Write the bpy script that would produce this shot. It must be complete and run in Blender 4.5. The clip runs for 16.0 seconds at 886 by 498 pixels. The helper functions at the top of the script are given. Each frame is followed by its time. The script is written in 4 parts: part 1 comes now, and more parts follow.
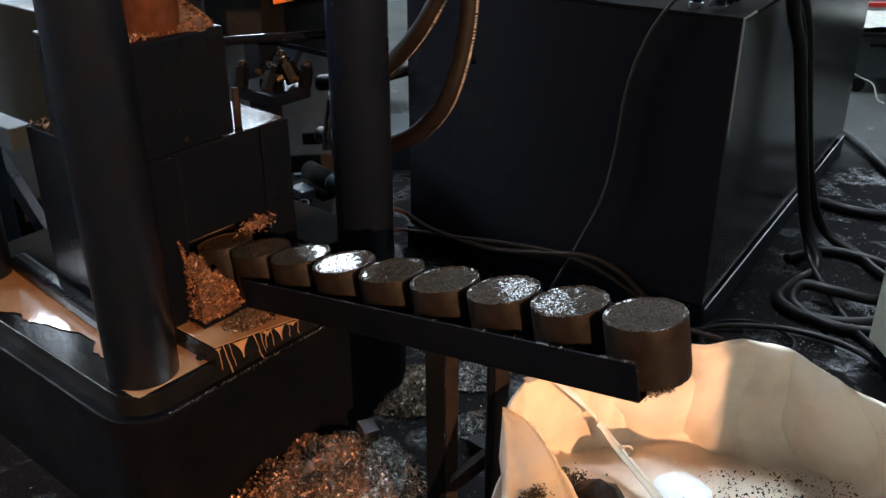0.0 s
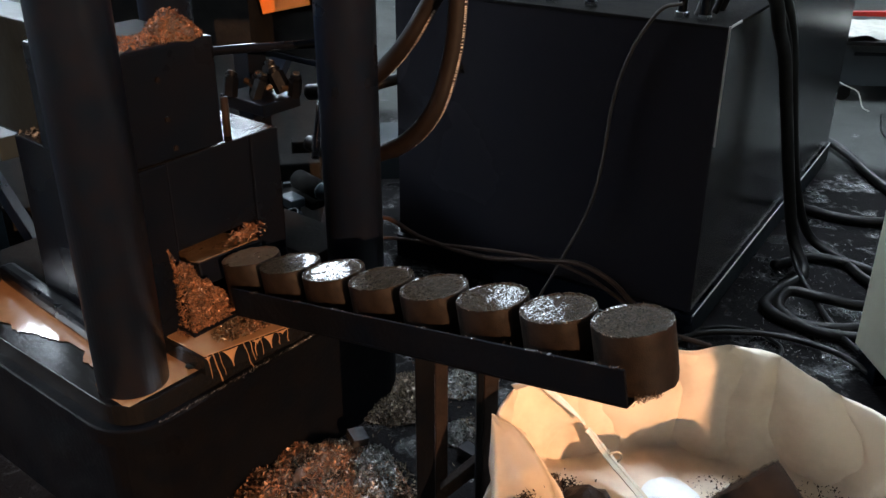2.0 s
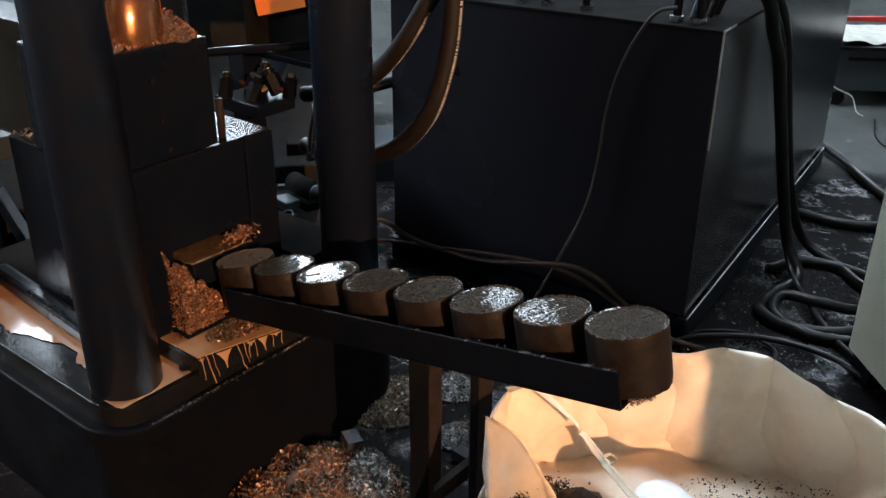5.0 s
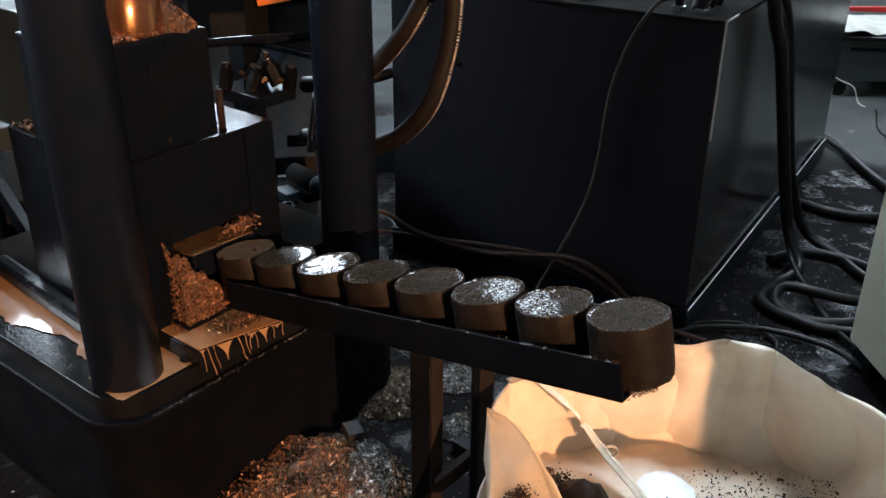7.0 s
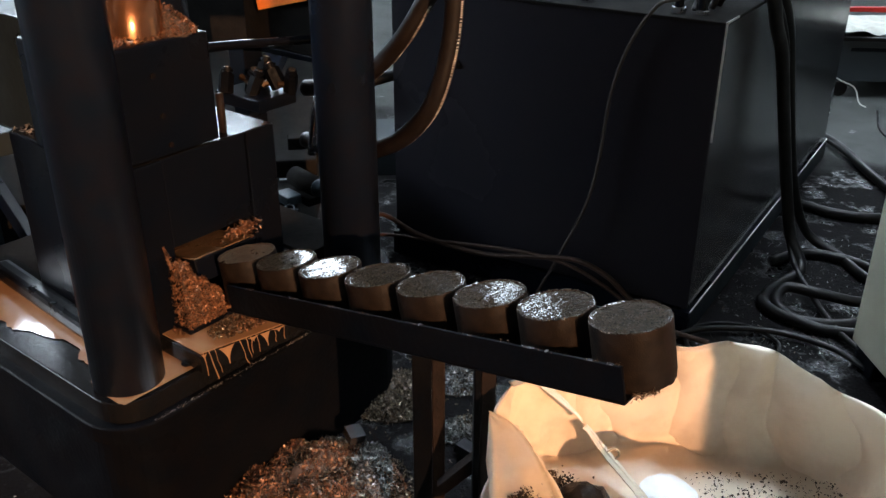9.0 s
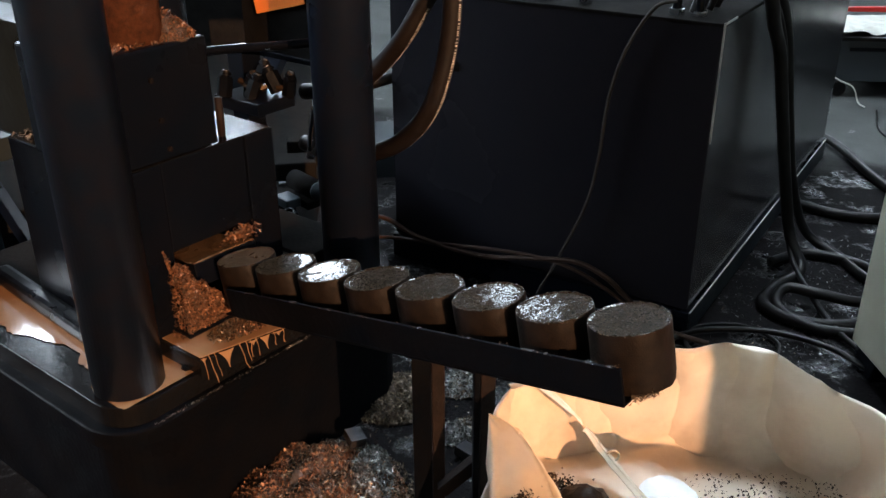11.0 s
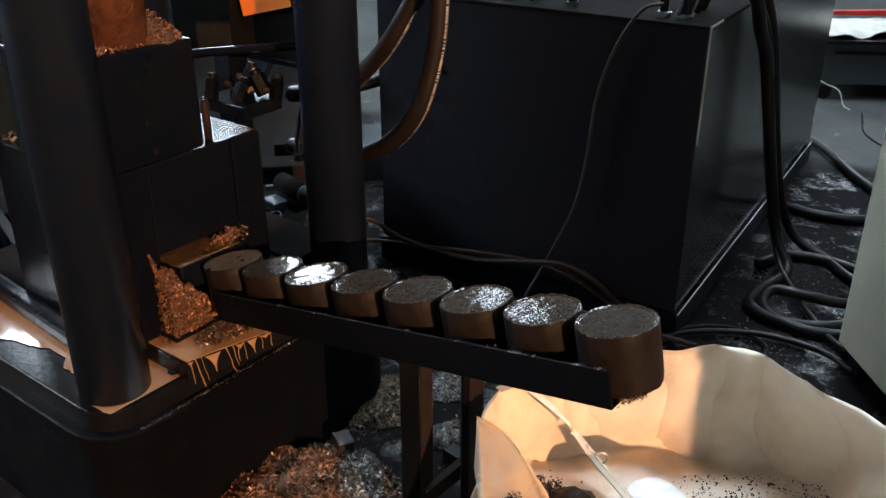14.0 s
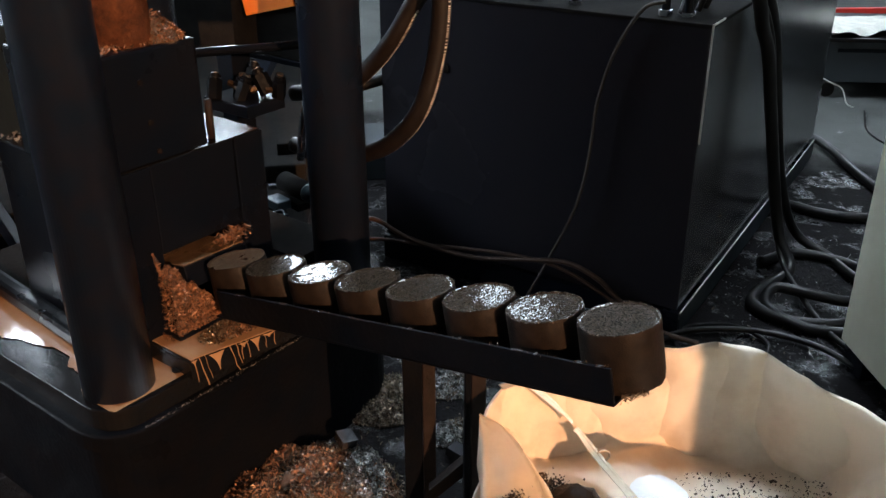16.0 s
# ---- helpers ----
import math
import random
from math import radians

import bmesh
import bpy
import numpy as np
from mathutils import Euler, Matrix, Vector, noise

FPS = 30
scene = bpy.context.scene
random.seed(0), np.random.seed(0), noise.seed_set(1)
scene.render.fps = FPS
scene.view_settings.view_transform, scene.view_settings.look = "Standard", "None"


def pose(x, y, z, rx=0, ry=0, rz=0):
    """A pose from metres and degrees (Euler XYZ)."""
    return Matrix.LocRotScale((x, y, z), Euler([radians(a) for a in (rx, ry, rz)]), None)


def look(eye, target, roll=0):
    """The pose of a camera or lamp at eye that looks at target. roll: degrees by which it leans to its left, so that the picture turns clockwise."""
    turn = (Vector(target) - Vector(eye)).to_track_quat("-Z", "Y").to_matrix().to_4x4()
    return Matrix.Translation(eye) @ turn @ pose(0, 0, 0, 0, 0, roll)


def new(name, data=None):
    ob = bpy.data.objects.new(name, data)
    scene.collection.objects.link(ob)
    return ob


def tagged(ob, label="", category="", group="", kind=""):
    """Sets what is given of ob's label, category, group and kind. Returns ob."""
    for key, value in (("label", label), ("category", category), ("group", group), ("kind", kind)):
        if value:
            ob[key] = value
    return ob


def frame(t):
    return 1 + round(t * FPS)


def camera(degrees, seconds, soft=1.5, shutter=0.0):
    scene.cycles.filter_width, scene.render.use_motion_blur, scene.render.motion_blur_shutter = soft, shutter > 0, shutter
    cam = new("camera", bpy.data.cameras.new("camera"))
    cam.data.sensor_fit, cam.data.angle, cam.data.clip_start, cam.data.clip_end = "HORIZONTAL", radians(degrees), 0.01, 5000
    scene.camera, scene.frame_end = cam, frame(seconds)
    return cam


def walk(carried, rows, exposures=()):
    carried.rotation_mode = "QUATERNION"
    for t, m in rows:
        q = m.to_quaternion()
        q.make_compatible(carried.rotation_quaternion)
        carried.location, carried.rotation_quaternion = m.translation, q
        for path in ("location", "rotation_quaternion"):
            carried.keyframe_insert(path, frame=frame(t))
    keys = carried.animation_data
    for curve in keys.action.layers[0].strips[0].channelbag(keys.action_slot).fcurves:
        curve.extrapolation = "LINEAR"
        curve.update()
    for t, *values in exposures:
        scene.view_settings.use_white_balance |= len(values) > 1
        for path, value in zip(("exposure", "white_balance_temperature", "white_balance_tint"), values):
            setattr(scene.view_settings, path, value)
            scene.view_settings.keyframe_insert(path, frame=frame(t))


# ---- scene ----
cam = camera(52.2, 16.0, shutter=0.5)
PATH = [
    (0, (0.002, -0.003, 1.402), (-0.001, 1.787, 0.511), -0.1),
    (0.5, (0.001, -0.006, 1.404), (0.004, 1.785, 0.513), -0.2),
    (1, (0.005, -0.005, 1.403), (0.01, 1.788, 0.517), -0.2),
    (1.5, (0.001, -0.015, 1.406), (0.012, 1.781, 0.527), 0.0),
    (2, (0.003, -0.012, 1.405), (0.023, 1.786, 0.531), -0.0),
    (2.5, (0.004, -0.011, 1.403), (0.034, 1.787, 0.529), -0.1),
    (3, (0.004, -0.011, 1.404), (0.037, 1.787, 0.529), -0.1),
    (3.5, (0.006, -0.011, 1.404), (0.04, 1.79, 0.534), 0.0),
    (4, (0.005, -0.013, 1.404), (0.04, 1.789, 0.537), 0.2),
    (6.5, (0.004, -0.01, 1.401), (0.032, 1.788, 0.525), 0.4),
    (7, (0.003, -0.008, 1.401), (0.033, 1.785, 0.516), 0.3),
    (7.5, (0.003, -0.008, 1.402), (0.035, 1.785, 0.517), 0.2),
    (8, (0.003, -0.01, 1.404), (0.033, 1.784, 0.521), 0.2),
    (8.5, (0.001, -0.006, 1.401), (0.03, 1.789, 0.52), 0.2),
    (9, (0.003, -0.006, 1.402), (0.03, 1.789, 0.521), 0.0),
    (11.5, (0.006, -0.007, 1.405), (0.034, 1.79, 0.529), -0.4),
    (12, (0.005, -0.009, 1.405), (0.041, 1.789, 0.531), -0.3),
    (12.5, (0.007, -0.009, 1.404), (0.045, 1.79, 0.532), -0.1),
    (13, (0.006, -0.01, 1.405), (0.046, 1.79, 0.534), -0.1),
    (13.5, (0.006, -0.005, 1.402), (0.05, 1.795, 0.531), -0.2),
    (14, (0.007, -0.004, 1.403), (0.059, 1.795, 0.531), -0.1),
    (14.5, (0.008, -0.004, 1.404), (0.063, 1.796, 0.534), 0.1),
    (15, (0.007, -0.005, 1.404), (0.058, 1.794, 0.533), 0.1),
    (15.5, (0.006, -0.007, 1.403), (0.052, 1.79, 0.528), -0.1),
    (16, (0.008, -0.009, 1.404), (0.053, 1.789, 0.53), -0.3),
]
walk(cam, [(t, look(eye, aim, roll)) for t, eye, aim, roll in PATH])

# ---- light ----
world = bpy.data.worlds.new("world")
scene.world = world
world.use_nodes = True
sky = world.node_tree.nodes.new("ShaderNodeTexSky")
sky.sky_type, sky.sun_disc = "NISHITA", False
sky.sun_elevation, sky.sun_rotation = radians(17), radians(158)
world.node_tree.links.new(sky.outputs[0], world.node_tree.nodes["Background"].inputs[0])
world.node_tree.nodes["Background"].inputs[1].default_value = 0.1
scene.view_settings.exposure = 0.07

# low warm evening sun through an unseen door opening added behind the camera
sun_data = bpy.data.lights.new("sun", "SUN")
sun_data.energy, sun_data.color, sun_data.angle = 4.6, (1.0, 0.53, 0.28), radians(0.16)
sun = new("sun", sun_data)
SUN_FROM = Vector((0.375, -0.927, 0.31))
sun.matrix_world = look(SUN_FROM * 12, (0, 0, 0))


# ---- materials ----
def mat(name, color, rough=0.5, metal=0.0, second=None, scale=20.0, bump=0.15, bump_scale=None, rough_var=0.15,
        island=0.0, emit=None, strength=0.0, spec=0.5, contrast=(0.35, 0.65)):
    m = bpy.data.materials.new(name)
    m.use_nodes = True
    nt = m.node_tree
    b = nt.nodes["Principled BSDF"]
    b.inputs["Metallic"].default_value = metal
    b.inputs["Specular IOR Level"].default_value = spec
    tc = nt.nodes.new("ShaderNodeTexCoord")
    n1 = nt.nodes.new("ShaderNodeTexNoise")
    n1.inputs["Scale"].default_value, n1.inputs["Detail"].default_value = scale, 8
    n1.inputs["Roughness"].default_value = 0.65
    nt.links.new(tc.outputs["Object"], n1.inputs["Vector"])
    ramp = nt.nodes.new("ShaderNodeMapRange")
    ramp.inputs[1].default_value, ramp.inputs[2].default_value = contrast
    nt.links.new(n1.outputs["Fac"], ramp.inputs[0])
    mix = nt.nodes.new("ShaderNodeMix")
    mix.data_type = "RGBA"
    second = second or tuple(c * 0.6 for c in color)
    mix.inputs["A"].default_value, mix.inputs["B"].default_value = (*color, 1), (*second, 1)
    nt.links.new(ramp.outputs[0], mix.inputs["Factor"])
    out = mix.outputs["Result"]
    if island:
        geo = nt.nodes.new("ShaderNodeNewGeometry")
        mr = nt.nodes.new("ShaderNodeMapRange")
        mr.inputs[3].default_value, mr.inputs[4].default_value = 1 - island, 1 + island
        nt.links.new(geo.outputs["Random Per Island"], mr.inputs[0])
        mul = nt.nodes.new("ShaderNodeVectorMath")
        mul.operation = "SCALE"
        nt.links.new(out, mul.inputs[0])
        nt.links.new(mr.outputs[0], mul.inputs["Scale"])
        out = mul.outputs[0]
    nt.links.new(out, b.inputs["Base Color"])
    n2 = nt.nodes.new("ShaderNodeTexNoise")
    n2.inputs["Scale"].default_value, n2.inputs["Detail"].default_value = scale * 0.35, 6
    nt.links.new(tc.outputs["Object"], n2.inputs["Vector"])
    rr = nt.nodes.new("ShaderNodeMapRange")
    rr.inputs[1].default_value, rr.inputs[2].default_value = 0.3, 0.7
    rr.inputs[3].default_value, rr.inputs[4].default_value = max(0.02, rough - rough_var), min(1, rough + rough_var)
    nt.links.new(n2.outputs["Fac"], rr.inputs[0])
    nt.links.new(rr.outputs[0], b.inputs["Roughness"])
    if bump:
        n3 = nt.nodes.new("ShaderNodeTexNoise")
        n3.inputs["Scale"].default_value, n3.inputs["Detail"].default_value = bump_scale or scale * 4, 5
        nt.links.new(tc.outputs["Object"], n3.inputs["Vector"])
        bp = nt.nodes.new("ShaderNodeBump")
        bp.inputs["Strength"].default_value, bp.inputs["Distance"].default_value = bump, 0.004
        nt.links.new(n3.outputs["Fac"], bp.inputs["Height"])
        nt.links.new(bp.outputs[0], b.inputs["Normal"])
    if emit:
        b.inputs["Emission Color"].default_value, b.inputs["Emission Strength"].default_value = (*emit, 1), strength
    return m


def floor_material():
    """Concrete, soaked black with oil round the machines, with wet patches."""
    m = mat("wet_dirty_concrete", (0.08, 0.084, 0.08), 0.5, 0, (0.055, 0.057, 0.055), 2.2, 0.35, 110, 0.3)
    nt = m.node_tree
    b = nt.nodes["Principled BSDF"]
    paint = b.inputs["Base Color"].links[0].from_socket
    tc = nt.nodes.new("ShaderNodeTexCoord")
    far = nt.nodes.new("ShaderNodeVectorMath")
    far.operation = "DISTANCE"
    far.inputs[1].default_value = (0.1, 1.85, 0)
    warp = nt.nodes.new("ShaderNodeTexNoise")
    warp.inputs["Scale"].default_value, warp.inputs["Detail"].default_value = 2.6, 9
    add = nt.nodes.new("ShaderNodeMath")
    add.operation = "MULTIPLY_ADD"
    add.inputs[1].default_value = 1.3
    mr = nt.nodes.new("ShaderNodeMapRange")
    mr.inputs[1].default_value, mr.inputs[2].default_value = 3.0, 3.4
    mix = nt.nodes.new("ShaderNodeMix")
    mix.data_type = "RGBA"
    mix.inputs["A"].default_value = (0.0072, 0.0066, 0.0071, 1)
    nt.links.new(tc.outputs["Object"], far.inputs[0])
    nt.links.new(tc.outputs["Object"], warp.inputs["Vector"])
    nt.links.new(warp.outputs["Fac"], add.inputs[0])
    nt.links.new(far.outputs["Value"], add.inputs[2])
    nt.links.new(add.outputs[0], mr.inputs[0])
    nt.links.new(mr.outputs[0], mix.inputs["Factor"])
    nt.links.new(paint, mix.inputs["B"])
    nt.links.new(mix.outputs["Result"], b.inputs["Base Color"])
    wet = nt.nodes.new("ShaderNodeTexNoise")
    wet.inputs["Scale"].default_value, wet.inputs["Detail"].default_value = 6.5, 12
    wet.inputs["Roughness"].default_value = 0.68
    wr = nt.nodes.new("ShaderNodeMapRange")
    wr.inputs[1].default_value, wr.inputs[2].default_value = 0.515, 0.585
    wr.inputs[3].default_value, wr.inputs[4].default_value = 0.85, 0.15
    shift = nt.nodes.new("ShaderNodeVectorMath")
    shift.inputs[1].default_value = (3.1, 1.7, 0)
    nt.links.new(tc.outputs["Object"], shift.inputs[0])
    nt.links.new(shift.outputs[0], wet.inputs["Vector"])
    dry = nt.nodes.new("ShaderNodeMath")
    dry.operation = "MULTIPLY_ADD"
    dry.inputs[1].default_value = -0.11
    nt.links.new(mr.outputs[0], dry.inputs[0])
    nt.links.new(wet.outputs["Fac"], dry.inputs[2])
    nt.links.new(dry.outputs[0], wr.inputs[0])
    nt.links.new(wr.outputs[0], b.inputs["Roughness"])
    sp = nt.nodes.new("ShaderNodeMapRange")
    sp.inputs[1].default_value, sp.inputs[2].default_value = 0.515, 0.6
    sp.inputs[3].default_value, sp.inputs[4].default_value = 0.04, 0.55
    nt.links.new(dry.outputs[0], sp.inputs[0])
    nt.links.new(sp.outputs[0], b.inputs["Specular IOR Level"])
    bp = next(n for n in nt.nodes if n.type == "BUMP")
    crinkle = nt.nodes.new("ShaderNodeTexNoise")
    crinkle.inputs["Scale"].default_value, crinkle.inputs["Detail"].default_value = 85, 5
    crinkle.inputs["Roughness"].default_value = 0.62
    nt.links.new(tc.outputs["Object"], crinkle.inputs["Vector"])
    nt.links.new(crinkle.outputs["Fac"], bp.inputs["Height"])
    bp.inputs["Strength"].default_value, bp.inputs["Distance"].default_value = 0.85, 0.006
    return m


def chip_face():
    """Face of pressed chips: flat flakes, each with its own gloss and slight tilt."""
    m = mat("pressed_chip_face", (0.026, 0.017, 0.0095), 0.3, 0.0, (0.012, 0.0082, 0.005), 40, 0, spec=0.5)
    nt = m.node_tree
    b = nt.nodes["Principled BSDF"]
    tc = nt.nodes.new("ShaderNodeTexCoord")
    vor = nt.nodes.new("ShaderNodeTexVoronoi")
    vor.inputs["Scale"].default_value = 620
    nt.links.new(tc.outputs["Object"], vor.inputs["Vector"])
    sep = nt.nodes.new("ShaderNodeSeparateColor")
    nt.links.new(vor.outputs["Color"], sep.inputs[0])
    mr = nt.nodes.new("ShaderNodeMapRange")
    mr.inputs[1].default_value, mr.inputs[2].default_value = 0.3, 0.44
    mr.inputs[3].default_value, mr.inputs[4].default_value = 0.06, 0.5
    nt.links.new(sep.outputs[0], mr.inputs[0])
    nt.links.new(mr.outputs[0], b.inputs["Roughness"])
    sp = nt.nodes.new("ShaderNodeMapRange")
    sp.inputs[1].default_value, sp.inputs[2].default_value = 0.3, 0.44
    sp.inputs[3].default_value, sp.inputs[4].default_value = 0.65, 0.05
    nt.links.new(sep.outputs[0], sp.inputs[0])
    nt.links.new(sp.outputs[0], b.inputs["Specular IOR Level"])
    geo = nt.nodes.new("ShaderNodeNewGeometry")
    tip = nt.nodes.new("ShaderNodeVectorMath")
    tip.operation = "MULTIPLY_ADD"
    tip.inputs[1].default_value, tip.inputs[2].default_value = (0.05, 0.05, 0.05), (-0.025, -0.025, -0.025)
    nt.links.new(vor.outputs["Color"], tip.inputs[0])
    add = nt.nodes.new("ShaderNodeVectorMath")
    nt.links.new(geo.outputs["Normal"], add.inputs[0])
    nt.links.new(tip.outputs[0], add.inputs[1])
    unit = nt.nodes.new("ShaderNodeVectorMath")
    unit.operation = "NORMALIZE"
    nt.links.new(add.outputs[0], unit.inputs[0])
    nt.links.new(unit.outputs[0], b.inputs["Normal"])
    return m


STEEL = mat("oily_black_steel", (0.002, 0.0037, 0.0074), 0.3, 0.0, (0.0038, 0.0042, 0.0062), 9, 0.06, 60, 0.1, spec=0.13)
COLUMN = mat("dark_column_steel", (0.0042, 0.0092, 0.0195), 0.34, 0.0, (0.0085, 0.0102, 0.017), 22, 0.06, 90, 0.08, spec=0.3)
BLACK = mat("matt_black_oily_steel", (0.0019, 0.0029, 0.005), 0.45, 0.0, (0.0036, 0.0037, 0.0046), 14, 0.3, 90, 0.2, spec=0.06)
RUSTY = mat("rusty_steel", (0.0105, 0.0075, 0.007), 0.5, 0.0, (0.005, 0.005, 0.0055), 18, 0.25, 120, spec=0.1)
GRIME = mat("dry_black_grime", (0.006, 0.0058, 0.006), 0.95, 0, (0.012, 0.011, 0.01), 12, 0.3, 80, 0.05, spec=0.02)
CABLE = mat("grey_brown_cable", (0.05, 0.042, 0.037), 0.6, 0, (0.028, 0.024, 0.02), 12, 0.05, spec=0.2)
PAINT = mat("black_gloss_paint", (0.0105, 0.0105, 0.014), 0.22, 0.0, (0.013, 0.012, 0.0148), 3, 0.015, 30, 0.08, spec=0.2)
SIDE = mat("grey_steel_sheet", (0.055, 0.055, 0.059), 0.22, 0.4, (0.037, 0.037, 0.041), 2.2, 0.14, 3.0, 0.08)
CORNER = mat("bright_corner_metal", (0.6, 0.58, 0.55), 0.4, 0.7, (0.4, 0.38, 0.36), 30, 0.1)
EDGE = mat("edge_highlight_white", (0.85, 0.84, 0.82), 0.5, 0.2, (0.6, 0.58, 0.56), 30, 0.1)
RUBBER = mat("black_rubber", (0.005, 0.005, 0.0056), 0.42, 0, (0.011, 0.0095, 0.009), 25, 0.1, spec=0.15)
HOSE = mat("brown_black_hose", (0.013, 0.0098, 0.0085), 0.45, 0, (0.008, 0.0065, 0.006), 30, 0.05, spec=0.16)
WIRE = mat("brown_rubber_wire", (0.05, 0.028, 0.02), 0.55, 0, (0.03, 0.018, 0.013), 30, 0.05, spec=0.15)
PRINT = mat("white_print", (0.75, 0.72, 0.66), 0.6, 0, (0.5, 0.47, 0.42), 60, 0)
FLOOR = floor_material()
WALL = mat("hall_wall_paint", (0.11, 0.118, 0.127), 0.8, 0, (0.075, 0.081, 0.088), 1.2, 0.05)
COOLANT = mat("tan_coolant_emulsion", (0.34, 0.2, 0.11), 0.1, 0, (0.26, 0.15, 0.08), 7, 0.02, 20, 0.06)
WET = mat("wet_dark_plate", (0.005, 0.006, 0.0078), 0.17, 0.0, (0.0075, 0.0072, 0.0075), 14, 0.3, 120, 0.1, spec=0.12)
SWARF = mat("rusty_swarf", (0.29, 0.135, 0.07), 0.4, 0.4, (0.1, 0.055, 0.036), 40, 0, None, 0.1, island=0.9)
GREY_SWARF = mat("grey_brown_swarf", (0.2, 0.155, 0.11), 0.3, 0.5, (0.1, 0.075, 0.055), 40, 0, None, 0.1, island=0.8)
BRIQ_TOP = chip_face()
DAMP_TOP = mat("pressed_chip_face_damp_with_coolant", (0.1, 0.065, 0.038), 0.32, 0.0, (0.035, 0.025, 0.018), 60, 0.3, 300, 0.1)
WET_TOP = mat("pressed_chip_face_wet_with_coolant", (0.24, 0.15, 0.085), 0.3, 0.0, (0.12, 0.08, 0.05), 30, 0.5, 300, 0.1)
BRIQ_SIDE = mat("pressed_chip_side", (0.0165, 0.0118, 0.0092), 0.45, 0.0, (0.0078, 0.006, 0.0052), 40, 0.2, 420, 0.1, spec=0.1)
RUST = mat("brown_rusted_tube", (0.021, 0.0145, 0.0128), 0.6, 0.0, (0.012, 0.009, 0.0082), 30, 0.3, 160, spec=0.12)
COPPER = mat("copper_coloured_ram", (0.42, 0.2, 0.1), 0.26, 0.85, (0.3, 0.13, 0.06), 25, 0.05, 60, 0.08)
COPPER_ROUGH = mat("swarf_smeared_ram", (0.26, 0.1, 0.05), 0.55, 0.6, (0.1, 0.04, 0.025), 45, 0.6, 120)
CLOTH = mat("woven_bag_cloth", (0.76, 0.67, 0.55), 0.75, 0, (0.58, 0.47, 0.36), 7, 0.7, 16, 0.1, contrast=(0.45, 0.75))
STRAP = mat("cream_webbing", (0.66, 0.6, 0.48), 0.7, 0, (0.5, 0.44, 0.33), 25, 0.2, 200)
FILM = mat("glare_white_film", (0.78, 0.8, 0.8), 0.3, 0, (0.66, 0.68, 0.68), 12, 0.01, 14, 0.06, spec=0.5)
DIRT = mat("dark_crumbs", (0.07, 0.045, 0.03), 0.7, 0.0, (0.03, 0.02, 0.014), 60, 0.2, island=0.5)
CREAM = mat("cream_machine_paint", (0.56, 0.55, 0.44), 0.4, 0, (0.48, 0.46, 0.36), 4, 0.03)
ORANGE = mat("orange_sign_paint", (0.9, 0.22, 0.02), 0.4, 0, (0.8, 0.2, 0.02), 8, 0, emit=(1.0, 0.3, 0.03), strength=0.0)
WHITE = mat("white_sheet", (0.5, 0.49, 0.43), 0.7, 0, (0.35, 0.34, 0.3), 12, 0.1)
RED = mat("red_paint", (0.6, 0.03, 0.02), 0.45, 0, (0.4, 0.03, 0.02), 9, 0.05)
BRASS = mat("brass_fitting", (0.05, 0.035, 0.02), 0.35, 0.8, (0.06, 0.035, 0.02), 40, 0.1)
CHROME = mat("bright_metal", (0.55, 0.56, 0.58), 0.2, 0.95, (0.3, 0.3, 0.31), 30, 0.05)
SILVER = mat("silvery_swarf", (0.3, 0.3, 0.3), 0.4, 0.6, (0.14, 0.13, 0.12), 40, 0, None, 0.1, island=0.7)
FRAME = mat("teal_black_frame_paint", (0.019, 0.028, 0.034), 0.4, 0.0, (0.013, 0.019, 0.024), 8, 0.15, 60, spec=0.25)
GREYBOX = mat("blue_grey_paint", (0.03, 0.037, 0.042), 0.5, 0.0, (0.03, 0.036, 0.04), 8, 0.05, spec=0.2)
PANE = mat("daylit_pane", (0.6, 0.7, 0.75), 0.4, 0, None, 2, 0, emit=(0.75, 0.88, 1.0), strength=31.0)
# weaker glow, tuned to dim this window's reflection on the briquettes
DIM_PANE = mat("dim_daylit_pane", (0.5, 0.56, 0.58), 0.6, 0, None, 2, 0, emit=(0.75, 0.88, 1.0), strength=13.0)


# ---- builders ----
def link(name, bm, material, parent=None, label="", smooth=False):
    me = bpy.data.meshes.new(name)
    bm.normal_update()
    bm.to_mesh(me)
    bm.free()
    for m in material if isinstance(material, (list, tuple)) else [material]:
        me.materials.append(m)
    if smooth:
        for p in me.polygons:
            p.use_smooth = True
    ob = new(name, me)
    ob.parent = parent
    if label:
        ob["label"] = label
    return ob


def part(name, bm, material, parent, label="", smooth=False):
    return link(name, bm, material, parent, label, smooth)


def thing(name, label, category, m=None, group="", kind=""):
    ob = new(name)
    ob.empty_display_size = 0.05
    if m is not None:
        ob.matrix_world = m
    return tagged(ob, label, category, group, kind)


def box(x0, x1, y0, y1, z0, z1, bevel=0.004, bm=None, seg=2, m=None):
    bm = bm or bmesh.new()
    r = bmesh.ops.create_cube(bm, size=1)
    vs = r["verts"]
    bmesh.ops.scale(bm, vec=(x1 - x0, y1 - y0, z1 - z0), verts=vs)
    bmesh.ops.translate(bm, vec=((x0 + x1) / 2, (y0 + y1) / 2, (z0 + z1) / 2), verts=vs)
    if m is not None:
        bmesh.ops.transform(bm, matrix=m, verts=vs)
    if bevel:
        es = list({e for v in vs for e in v.link_edges})
        bmesh.ops.bevel(bm, geom=es, offset=bevel, segments=seg, affect="EDGES", profile=0.6)
    return bm


